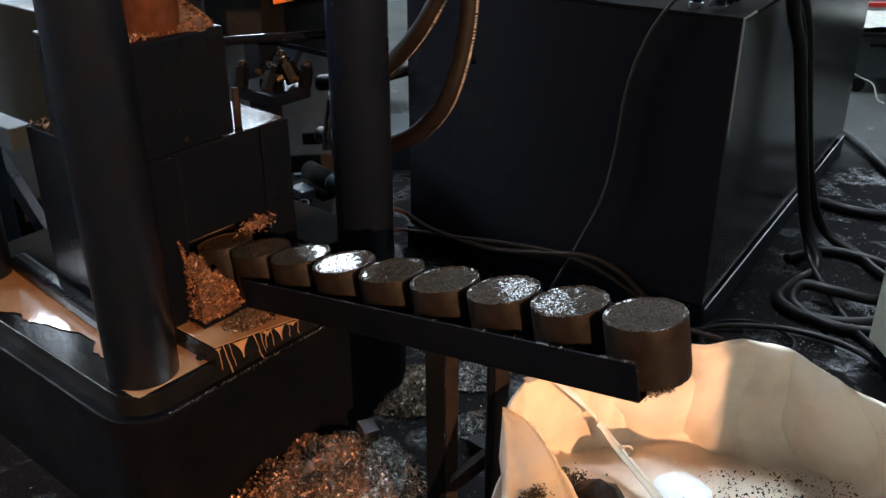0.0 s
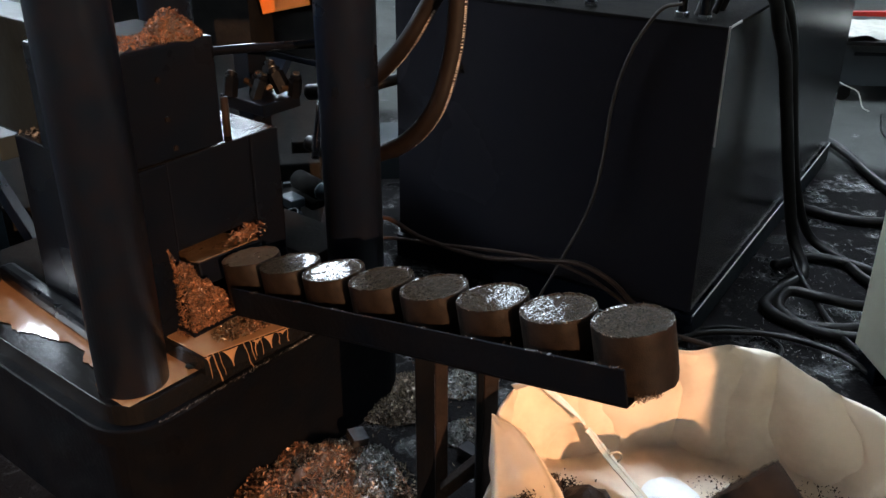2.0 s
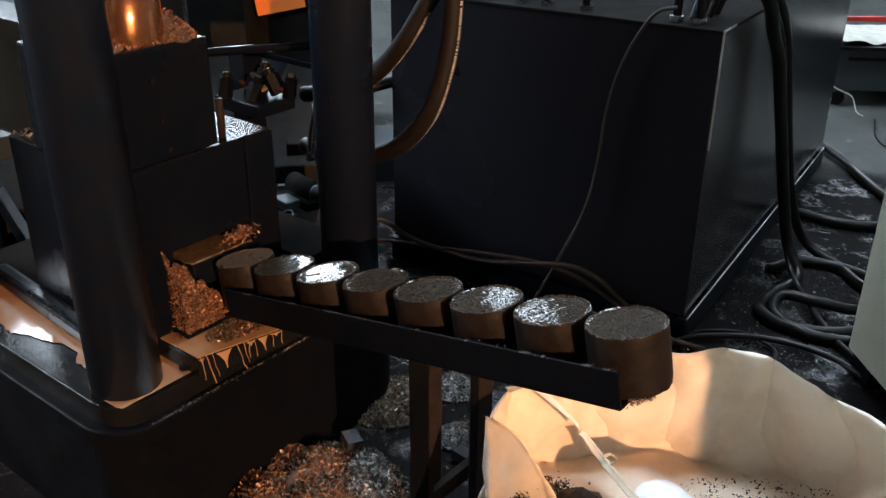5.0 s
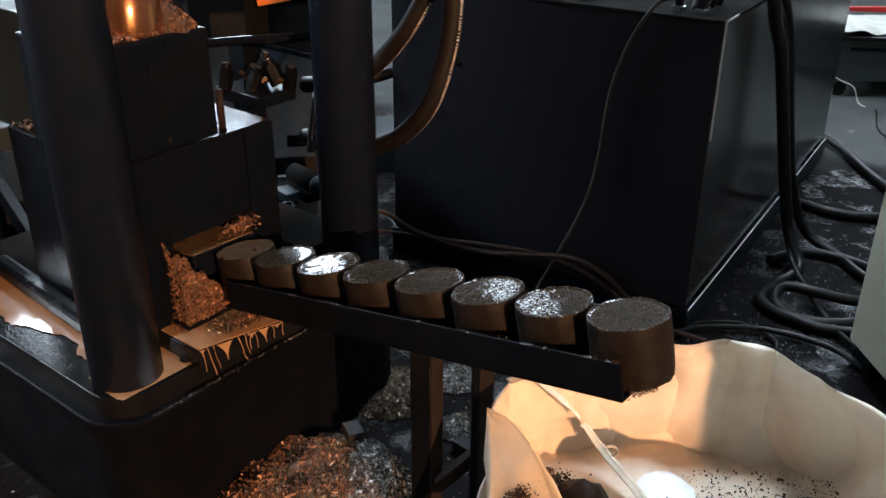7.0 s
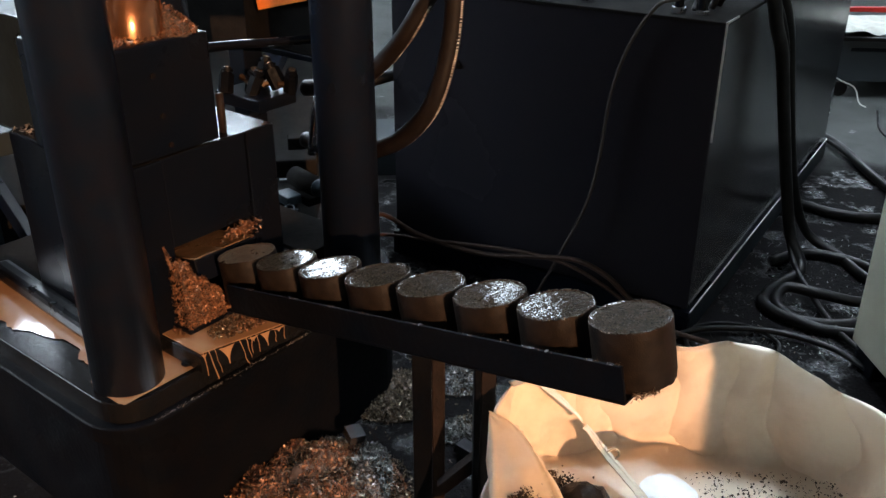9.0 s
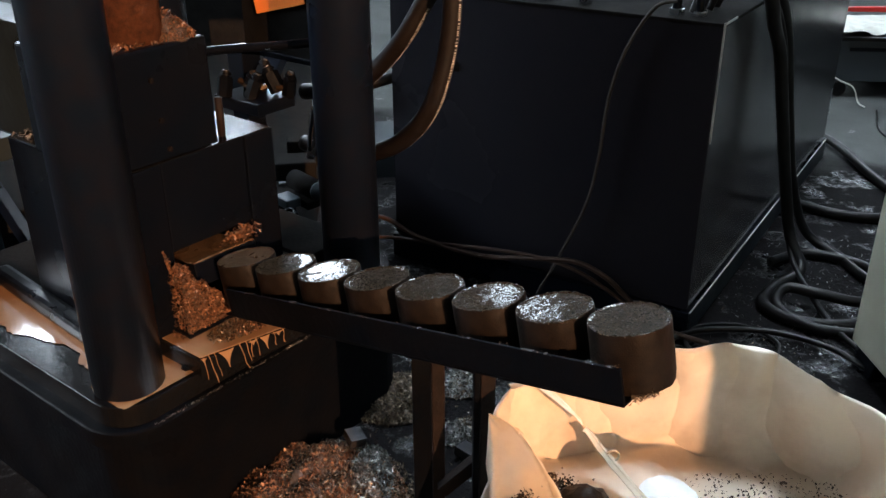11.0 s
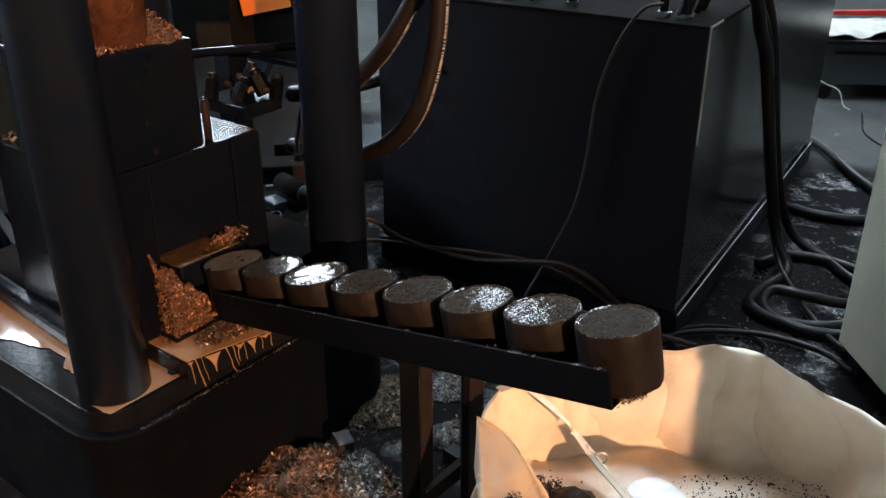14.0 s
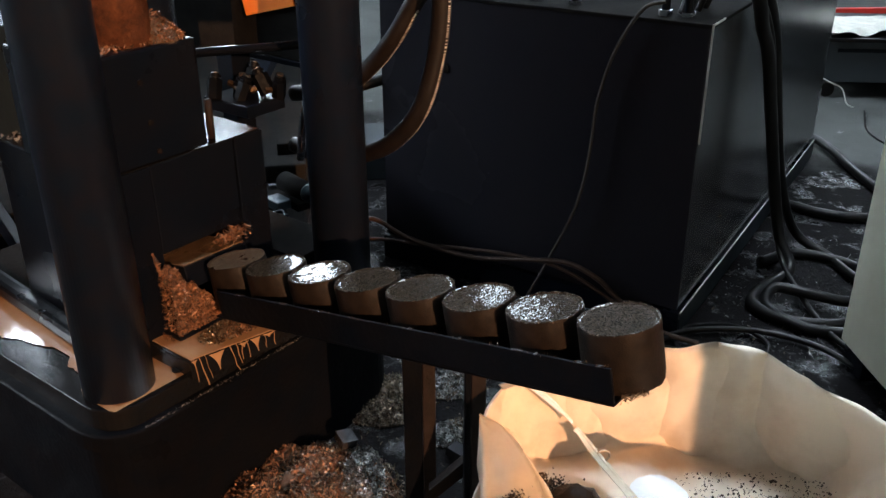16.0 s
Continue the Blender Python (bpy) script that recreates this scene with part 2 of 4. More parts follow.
def rod(p, q, r, bm=None, n=20, r2=None, bevel=0.0):
    bm = bm or bmesh.new()
    p, q = Vector(p), Vector(q)
    d = q - p
    m = Matrix.Translation((p + q) / 2) @ d.to_track_quat("Z", "Y").to_matrix().to_4x4()
    res = bmesh.ops.create_cone(bm, cap_ends=True, segments=n, radius1=r, radius2=r if r2 is None else r2, depth=d.length, matrix=m)
    if bevel:
        caps = [e for e in {e for v in res["verts"] for e in v.link_edges} if any(len(f.verts) > 4 for f in e.link_faces)]
        bmesh.ops.bevel(bm, geom=caps, offset=bevel, segments=2, affect="EDGES")
    return bm


def prism(poly, z0, z1, bevel=0.004, bm=None):
    bm = bm or bmesh.new()
    f = bm.faces.new([bm.verts.new((x, y, z0)) for x, y in poly])
    r = bmesh.ops.extrude_face_region(bm, geom=[f])
    vs = [v for v in r["geom"] if isinstance(v, bmesh.types.BMVert)]
    bmesh.ops.translate(bm, vec=(0, 0, z1 - z0), verts=vs)
    bmesh.ops.recalc_face_normals(bm, faces=bm.faces)
    if bevel:
        es = [e for e in bm.edges if all(abs(v.co.z - z1) < 1e-6 for v in e.verts)]
        bmesh.ops.bevel(bm, geom=es, offset=bevel, segments=3, affect="EDGES", profile=0.6)
    return bm


def round_rect(x0, x1, y0, y1, r, n=8):
    out = []
    for cx, cy, a in ((x1 - r, y1 - r, 0), (x0 + r, y1 - r, 90), (x0 + r, y0 + r, 180), (x1 - r, y0 + r, 270)):
        out += [(cx + r * math.cos(radians(a + 90 * i / n)), cy + r * math.sin(radians(a + 90 * i / n))) for i in range(n + 1)]
    return out


def spline(pts, n=10):
    pts = [Vector(p) for p in pts]
    ext = [2 * pts[0] - pts[1]] + pts + [2 * pts[-1] - pts[-2]]
    out = []
    for i in range(1, len(ext) - 2):
        a, b, c, d = ext[i - 1:i + 3]
        for k in range(n):
            t = k / n
            out.append(0.5 * (2 * b + (c - a) * t + (2 * a - 5 * b + 4 * c - d) * t * t + (3 * b - a - 3 * c + d) * t ** 3))
    return out + [pts[-1]]


def tube(pts, r, n=10, steps=10, bm=None, wobble=0.0):
    bm = bm or bmesh.new()
    line = spline(pts, steps)
    rings = []
    side = None
    for i, p in enumerate(line):
        d = (line[min(i + 1, len(line) - 1)] - line[max(i - 1, 0)]).normalized()
        if side is None:
            side = d.orthogonal().normalized()
        side = (side - d * side.dot(d)).normalized()
        up = d.cross(side)
        rr = r * (1 + wobble * noise.noise(p * 40))
        rings.append([bm.verts.new(p + rr * (math.cos(6.2832 * k / n) * side + math.sin(6.2832 * k / n) * up)) for k in range(n)])
    for a, b in zip(rings, rings[1:]):
        for k in range(n):
            bm.faces.new((a[k], a[(k + 1) % n], b[(k + 1) % n], b[k]))
    bm.faces.new(rings[0][::-1])
    bm.faces.new(rings[-1])
    return bm


def chips(name, count, place, size, material, parent=None, label="", rnd=None, fat=1.0):
    """Many small bent turnings; place(rnd) gives a point."""
    rnd = rnd or random.Random(3)
    verts, faces = [], []
    for _ in range(count):
        p = Vector(place(rnd))
        q = Euler((rnd.uniform(-1.1, 1.1), rnd.uniform(-1.1, 1.1), rnd.uniform(0, 6.3))).to_matrix()
        length, w, curl = size * rnd.uniform(0.5, 1.9), fat * size * rnd.uniform(0.06, 0.2), rnd.uniform(-2.2, 2.2)
        i0 = len(verts)
        for k in range(4):
            a = curl * (k / 3 - 0.5)
            x = length * (k / 3 - 0.5)
            z = length * 0.35 * (1 - math.cos(a * 1.4)) + 0.0
            tw = 0.3 * a
            for sgn in (-1, 1):
                verts.append(tuple(p + q @ Vector((x * math.cos(a * 0.5), sgn * w * math.cos(tw), z + sgn * w * math.sin(tw)))))
        for k in range(3):
            i = i0 + 2 * k
            faces.append((i, i + 1, i + 3, i + 2))
    me = bpy.data.meshes.new(name)
    me.from_pydata(verts, [], faces)
    me.materials.append(material)
    ob = new(name, me)
    ob.parent = parent
    if label:
        ob["label"] = label
    return ob


# ---- hall ----
def wall(name, x0, x1, y0, y1, z0, z1, material=WALL):
    return tagged(link(name, box(x0, x1, y0, y1, z0, z1, 0), material), "grey painted hall wall", "wall", kind="structure")


def ground():
    bm = bmesh.new()
    bmesh.ops.create_grid(bm, x_segments=60, y_segments=60, size=1)
    for v in bm.verts:
        v.co = (v.co.x * 9, v.co.y * 9 + 2, 0)
    tagged(link("floor", bm, FLOOR), "dark wet concrete floor with oil stains and swarf", "floor", kind="structure")


def wall_with_windows(name, length, height, thick, columns, m, glazed=True):
    """A wall along x; columns (x0, x1, [(z0, z1), ...]) of openings from its start to its end."""
    root = tagged(new(name, None), "grey painted hall wall with openings", "wall", kind="structure")
    root.matrix_world = m
    bm = bmesh.new()
    x = 0.0
    for x0, x1, spans, *_ in columns:
        if x0 - x > 0.001:
            box(x, x0, 0, thick, 0, height, 0, bm)
        z = 0.0
        for z0, z1 in spans:
            if z0 - z > 0.001:
                box(x0, x1, 0, thick, z, z0, 0, bm)
            z = z1
        box(x0, x1, 0, thick, z, height, 0, bm)
        x = x1
    box(x, length, 0, thick, 0, height, 0, bm)
    part("wall_body", bm, WALL, root)
    if not glazed:
        return
    for x0, x1, spans, *glass in columns:
        for z0, z1 in spans:
            fr = bmesh.new()
            n = max(1, round((x1 - x0) / 0.9))
            for i in range(n + 1):
                xx = x0 + (x1 - x0) * i / n
                box(xx - 0.025, xx + 0.025, 0.03, 0.09, z0, z1, 0, fr)
            for zz in (z0 + 0.025, z1 - 0.025):
                box(x0, x1, 0.035, 0.085, zz - 0.025, zz + 0.025, 0, fr)
            part("window_frame", fr, GREYBOX, root)
            part("pane", box(x0, x1, 0.1, 0.11, z0, z1, 0), glass[0] if glass else PANE, root, "frosted daylit pane")


ground()
wall_with_windows("wall_north", 16, 6.5, 0.2, [(1.6, 4.2, [(4.3, 6.1)]), (5.62, 6.6, [(1.2, 3.4)]), (7.5, 8.3, [(2.55, 3.2)], DIM_PANE), (10.2, 13.6, [(4.0, 6.0)])], pose(-8, 9.5, 0))
wall_with_windows("wall_west", 14.5, 6.5, 0.2, [(6.5, 10.0, [(2.4, 4.6)])], pose(-7, -5, 0, 0, 0, 90))
# unseen opening; its right edge is placed to end the sun patch on the bag
wall_with_windows("wall_south", 16, 6.5, 0.2, [(8.4, 11.09, [(0.0, 3.7)])], pose(-8, -5.2, 0), False)
wall("wall_east", 7.5, 7.7, -5, 9.5, 0, 6.5)
b = box(-8, 8, -5.2, 2.3, 6.5, 6.6, 0)
box(-8, 0.4, 2.3, 5.0, 6.5, 6.6, 0, b)
box(2.6, 8, 2.3, 5.0, 6.5, 6.6, 0, b)
box(-8, 8, 5.0, 9.7, 6.5, 6.6, 0, b)
tagged(link("ceiling", b, WALL), "dim grey hall ceiling", "ceiling", kind="structure")
# unseen pane, added and sized to brighten the bag and its film
tagged(link("skylight", box(0.4, 2.6, 2.3, 5.0, 6.55, 6.56, 0), PANE), "unseen glowing roof pane added to light the bag", "skylight", kind="structure")

# ---- the press ----
PRESS = pose(-0.597, 1.503, 0, 0, 0, 50.96)
RISE = radians(11.4)
STEP = 0.128


def slot(k, x=0.0, z=0.0):
    """Pose of a briquette's top centre in row place k on the rising rail, in the world."""
    end = pose(0.2882, 1.1099, 0.7435, 0, 0, -40.54)
    tilt = Matrix.Rotation(-RISE, 4, "Y")
    return end @ tilt @ pose((k - 8) * STEP + x, 0, z)


def press():
    root = thing("briquetting_press", "black oily four-column hydraulic briquetting press", "press", PRESS)
    b = prism(round_rect(-0.09, 0.74, -0.093, 0.79, 0.1), 0.0, 0.3, 0.0)
    prism(round_rect(-0.108, 0.76, -0.108, 0.81, 0.11), 0.298, 0.335, 0.008, b)
    part("base", b, BLACK, root)
    part("base_plate", prism(round_rect(-0.083, 0.735, -0.085, 0.76, 0.075), 0.335, 0.38, 0.004), WET, root, "wet steel base plate")
    for x, y in ((0, 0), (0.645, 0), (0.0, 0.66), (0.645, 0.66)):
        part("column", rod((x, y, 0.378), (x, y, 2.4), 0.069, n=48), COLUMN, root, smooth=True)
    # lower block with the outlet opening
    part("block_cheek", box(0.07, 0.165, 0.03, 0.43, 0.38, 0.785), STEEL, root)
    part("block_cheek", box(0.375, 0.452, 0.03, 0.43, 0.38, 0.785), STEEL, root)
    part("lower_block", box(0.1655, 0.3745, 0.034, 0.43, 0.592, 0.785), STEEL, root)
    part("block_back", box(0.1655, 0.3745, 0.3, 0.42, 0.385, 0.59), STEEL, root)
    part("block_top", box(0.073, 0.448, 0.034, 0.427, 0.7852, 0.7868, 0.0004), WET, root, "wet shiny top of the lower block")
    b = box(0.05, 0.307, 0.03, 0.28, 0.79, 1.01, 0.006)
    part("upper_block", b, STEEL, root)
    for x, z in ((0.17, 0.95), (0.18, 0.87), (0.19, 0.81)):
        part("bolt", rod((x, 0.031, z), (x, 0.026, z), 0.006, n=6), RUSTY, root)
    # matt dark sheets added so that the wet plate mirrors no light here
    part("rear_dark_sheet", box(0.456, 0.57, 0.0, 0.7, 0.3805, 0.4, 0.003), GRIME, root)
    part("side_dark_sheet", box(0.068, 0.4, 0.44, 0.75, 0.3805, 0.396, 0.003), GRIME, root)
    part("rear_dark_sheet", box(0.571, 0.735, 0.08, 0.7, 0.3805, 0.41, 0.003), GRIME, root)
    # step plate below the outlet
    part("step_plate", prism([(0.1, 0.029), (0.1, -0.1), (0.293, -0.145), (0.47, -0.145), (0.47, 0.029)], 0.3805, 0.42, 0.003), WET, root)
    part("top_beam", box(-0.1, 0.8, -0.1, 0.75, 2.2, 2.45, 0.01), STEEL, root)
    # pin and valve fittings behind the block
    part("pin", rod((0.345, 0.065, 0.787), (0.345, 0.065, 0.87), 0.008, n=12), RUST, root, smooth=True)
    return root


press_root = press()
ram_b = rod((0.19, 0.105, 0.9), (0.19, 0.105, 1.18), 0.06, n=40)
ram = part("ram", ram_b, COPPER, press_root, "polished copper-coloured ram", True)
part("ram_sleeve", rod((0.19, 0.105, 1.1802), (0.19, 0.105, 1.6), 0.0605, n=40), COPPER_ROUGH, ram, "ram shaft smeared with swarf", True)
pusher = part("pusher", box(-0.12, 0.047, -0.075, 0.09, -0.05, 0.002, 0.004), STEEL, press_root, "pusher block")
part("coolant_film", box(-0.118, 0.044, -0.072, 0.087, 0.0022, 0.0042, 0.0008), WET_TOP, pusher, "tan coolant film")


# ---- outlet rail with its legs ----
def rail():
    root = thing("outlet_rail", "rising black steel outlet rail on square legs", "chute", slot(1))
    part("bottom_plate", box(0.0, 0.922, -0.079, 0.079, -0.0975, -0.0935, 0.001), BLACK, root)
    part("front_lip", box(0.03, 0.926, -0.085, -0.0795, -0.089, -0.034, 0.001), BLACK, root)
    # glints along the lip's edge, modelled as chrome slivers
    for x, n in ((0.1, 0.012), (0.225, 0.017), (0.33, 0.012), (0.55, 0.006), (0.655, 0.006), (0.76, 0.02), (0.8, 0.004), (0.87, 0.012), (0.905, 0.008)):
        part("lip_glint", box(x, x + n, -0.0855, -0.079, -0.0338, -0.0328, 0.0003), CHROME, root, "glint on the lip's edge, put in as bright metal")
    part("back_lip", box(-0.06, 0.89, 0.0795, 0.085, -0.089, -0.034, 0.001), BLACK, root)
    stand = thing("rail_stand", "rusty square-tube stand under the outlet rail", "stand")
    # each leg's shaded face is a black box, its lit face a brown one
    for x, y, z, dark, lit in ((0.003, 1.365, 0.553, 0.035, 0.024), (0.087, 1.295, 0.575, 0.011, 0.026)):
        leg = part("leg", box(x - dark, x, y - 0.02, y + 0.02, 0.0, z, 0.002), BLACK, stand, "stand leg's shaded side put in as black")
        part("flange", box(x + 0.0005, x + lit, y - 0.022, y + 0.018, 0.0, z, 0.003), RUST, leg, "stand leg's lit side put in as rusty brown")
    part("brace", box(-0.11, 0.03, -0.012, 0.012, -0.012, 0.012, 0.002, m=pose(0.098, 1.335, 0.32, 0, -45, 0)), RUST, stand)

    end = chips("rail_end_swarf", 170, lambda r: ((x := r.uniform(0.922, 0.95)), -0.055 + 0.9 * (x - 0.922) + r.gauss(0, 0.004), -0.094 + r.gauss(0, 0.003)), 0.005, GREY_SWARF, root, rnd=random.Random(77))
    end["kind"] = "stuff"
    lip = chips("lip_swarf", 45, lambda r: (0.926 * r.random() ** 0.6, -0.082 + r.gauss(0, 0.003), -0.033), 0.004, GREY_SWARF, root, rnd=random.Random(78))
    lip["kind"] = "stuff"


rail()


# ---- briquettes ----
def briquette_mesh(seed):
    rnd = random.Random(seed)
    bm = bmesh.new()
    n, h, r = 72, 0.093, 0.0606
    prof = [(0.0, 0.0), (0.3, 0.0), (0.6, 0.0), (0.85, 0.0), (0.94, -0.0002), (0.96, 0.0012), (0.985, 0.0013), (0.998, -0.0015), (1.0, -0.02), (1.0, -0.05), (0.995, -0.08), (0.975, -h), (0.5, -h), (0.0, -h)]
    rings = []
    for j, (f, z) in enumerate(prof):
        if f == 0:
            rings.append([bm.verts.new((0, 0, z))])
            continue
        ring = []
        for k in range(n):
            a = 6.28318 * k / n
            p = Vector((math.cos(a), math.sin(a), 0)) * r * f
            jit = noise.noise(Vector((p.x * 60, p.y * 60, z * 60 + seed * 7)))
            edge = 0.0012 * rnd.uniform(-1, 1) if 0.97 < f < 0.999 else 0.0
            ring.append(bm.verts.new((p.x * (1 + 0.008 * jit), p.y * (1 + 0.008 * jit), z + 0.0007 * jit + edge)))
        rings.append(ring)
    for a, b in zip(rings, rings[1:]):
        for k in range(n):
            k2 = (k + 1) % n
            f = bm.faces.new([a[0], b[k], b[k2]] if len(a) == 1 else [a[k], b[0], a[k2]] if len(b) == 1 else [a[k], b[k], b[k2], a[k2]])
            f.smooth = True
    for f in bm.faces:
        mid = f.calc_center_median()
        top = mid.z > -0.006 and mid.xy.length < 0.975 * r
        f.material_index = 0 if top else 1
        f.smooth = top or -0.086 < mid.z < -0.006
    return bm


briquettes = []
for i in range(9):
    ob = link("briquette", briquette_mesh(i), [DAMP_TOP if i == 0 else BRIQ_TOP, BRIQ_SIDE])
    tagged(ob, "dark brown cylinder of pressed metal chips on the rail", "briquette", "briquettes on the rail")
    chips("rim_chip", 50, lambda r: ((0.0588 + 0.002 * r.random()) * math.cos(a := r.uniform(0, 6.283)), (0.0588 + 0.002 * r.random()) * math.sin(a), r.choice((0.001, 0.0, -0.093))), 0.0024, GREY_SWARF, ob, rnd=random.Random(i))["kind"] = "stuff"
    briquettes.append(ob)


# ---- swarf ----
def heap_place(cx, cy, rx, ry, h, z0=0.0, power=1.0, sheet=1.0, lean=1.0):
    def go(r):
        a, d = r.uniform(0, 6.283), math.sqrt(r.random())
        x, y = cx + rx * d * math.cos(a) * (lean if math.cos(a) < 0 else 1), cy + ry * d * math.sin(a)
        top = h * (1 - d ** 2) ** power * (0.75 + 0.5 * noise.noise(Vector((x * 14, y * 14, 1))))
        return x, y, z0 + max(0.002, top * r.uniform(0.6, 1.0) ** sheet)
    return go


def mound(name, cx, cy, rx, ry, h, z0, material, parent=None, label="", lean=1.0):
    bm = bmesh.new()
    rings, n = 14, 48
    prev = None
    c = bm.verts.new((cx, cy, z0 + h))
    for i in range(1, rings + 1):
        d = i / rings
        ring = []
        for k in range(n):
            a = 6.28318 * k / n
            x, y = cx + rx * d * math.cos(a) * (lean if math.cos(a) < 0 else 1), cy + ry * d * math.sin(a)
            w = 0.75 + 0.5 * noise.noise(Vector((x * 14, y * 14, 1)))
            ring.append(bm.verts.new((x, y, z0 - 0.003 + max(0, h * (1 - d * d) * w))))
        for k in range(n):
            if prev:
                bm.faces.new((prev[k], ring[k], ring[(k + 1) % n], prev[(k + 1) % n]))
            else:
                bm.faces.new((c, ring[k], ring[(k + 1) % n]))
        prev = ring
    return link(name, bm, material, parent, label, True)


def floor_swarf():
    for nm, cx, cy, rx, ry, h, m, cnt, fat, lab in (
            ("swarf_heap", -0.3, 1.575, 0.245, 0.21, 0.1, SWARF, 14000, 1.15, "rust-brown metal turnings heaped on the floor"),
            ("swarf_heap", -0.1, 1.96, 0.13, 0.11, 0.05, GREY_SWARF, 4000, 1.0, "grey-brown metal turnings heaped on the floor"),
            ("swarf_heap", 0.07, 1.81, 0.05, 0.05, 0.03, SILVER, 900, 1.3, "bright wet turnings between the stand's legs"),
            ("swarf_heap", 0.08, 2.03, 0.09, 0.07, 0.02, SILVER, 700, 1.2, "bright wet turnings behind the stand")):
        ob = tagged(mound(nm, cx, cy, rx, ry, h, 0, DIRT), lab, "swarf heap", kind="stuff")
        chips("turnings", cnt, heap_place(cx, cy, rx, ry, h, 0.006), 0.0105, m, ob, fat=fat)
        chips("grey_turnings", cnt // 4, heap_place(cx + 0.02, cy + 0.01, rx, ry, h, 0.008), 0.0085, GREY_SWARF, ob, rnd=random.Random(8), fat=fat)


floor_swarf()
# silvery chips put in for the window's sparkle on the brown heap
bright = chips("heap_glints", 1100, heap_place(-0.135, 1.59, 0.05, 0.12, 0.03, 0.05), 0.0085, SILVER, rnd=random.Random(41), fat=1.5)
tagged(bright, "window glints on the swarf heap, put in as silvery turnings", "swarf", kind="stuff")


def press_swarf():
    ob = tagged(new("outlet_swarf", None), "rusty metal turnings heaped at the press outlet", "swarf heap", kind="stuff")
    ob.matrix_world = PRESS
    part("outlet_tray", box(0.135, 0.272, -0.026, 0.028, 0.4228, 0.432, 0.003), STEEL, ob)
    def slope(x, y):
        u, v = (x - 0.136) / 0.132, max(0.0, (0.02 - y) / 0.07)
        return 0.432 + 0.165 * max(0.0, 1 - u) ** 0.9 * (1 - 0.4 * v * v) * (0.93 + 0.3 * noise.noise(Vector((x * 50, y * 50, 2))))
    bm = bmesh.new()
    bmesh.ops.create_grid(bm, x_segments=20, y_segments=14, size=1)
    for v in bm.verts:
        x, y = 0.203 + 0.066 * v.co.x, 0.003 + 0.024 * v.co.y
        v.co = Vector((x, y, max(0.4325, slope(x, y) - 0.012)))
    part("mound", bm, DIRT, ob)
    def slide(r):
        x, y = 0.136 + 0.132 * r.random() ** 1.15, r.uniform(-0.022, 0.027)
        return x, y, slope(x, y) - 0.006 + 0.01 * r.random()
    chips("turnings", 6500, slide, 0.0055, SWARF, ob, fat=1.4)
    def face(r):
        x = 0.137 + 0.13 * r.random()
        return x, -0.022 + r.gauss(0, 0.0015), 0.433 + max(0.0, slope(x, -0.022) - 0.433) * r.random()
    chips("front_turnings", 3200, face, 0.0055, SWARF, ob, rnd=random.Random(53), fat=1.6)
    bm = bmesh.new()
    foot = [bm.verts.new((0.137 + 0.0065 * i, -0.0205, 0.4325)) for i in range(21)]
    crest = [bm.verts.new((0.137 + 0.0065 * i, -0.0205, max(0.433, slope(0.137 + 0.0065 * i, -0.022) - 0.006))) for i in range(21)]
    for i in range(20):
        bm.faces.new((foot[i], foot[i + 1], crest[i + 1], crest[i]))
    part("mound_front", bm, DIRT, ob)
    chips("heap_edge_turnings", 900, lambda r: (0.138 + 0.008 * r.random(), (y := r.uniform(-0.022, 0.027)), 0.432 + (slope(0.138, y) - 0.432) * r.random()), 0.0055, SWARF, ob, rnd=random.Random(52))
    chips("opening_turnings", 300, lambda r: (0.335 + r.gauss(0, 0.022), 0.03 + r.uniform(-0.014, 0.002), 0.576 + r.gauss(0, 0.008)), 0.01, SWARF, ob, rnd=random.Random(21))
    chips("scattered_turnings", 700, heap_place(0.225, -0.065, 0.07, 0.04, 0.008, 0.423), 0.0055, GREY_SWARF, ob, fat=1.5)
    chips("rusty_turnings", 420, heap_place(0.25, -0.07, 0.06, 0.04, 0.01, 0.423), 0.0055, SWARF, ob, rnd=random.Random(63), fat=1.5)
    chips("corner_turnings", 260, heap_place(0.15, 0.005, 0.03, 0.03, 0.008, 0.423), 0.006, SWARF, ob, rnd=random.Random(62))
    ob = tagged(new("ram_swarf", None), "rusty turnings piled around the ram on the block", "swarf heap", kind="stuff")
    ob.matrix_world = PRESS
    chips("turnings", 1300, heap_place(0.255, 0.09, 0.06, 0.06, 0.055, 1.01), 0.006, SWARF, ob, fat=1.5)
    mound("mound", 0.255, 0.09, 0.06, 0.06, 0.046, 1.01, DIRT, ob)
    chips("edge_turnings", 700, heap_place(0.17, 0.08, 0.11, 0.045, 0.012, 1.012), 0.008, SWARF, ob, rnd=random.Random(33))


press_swarf()


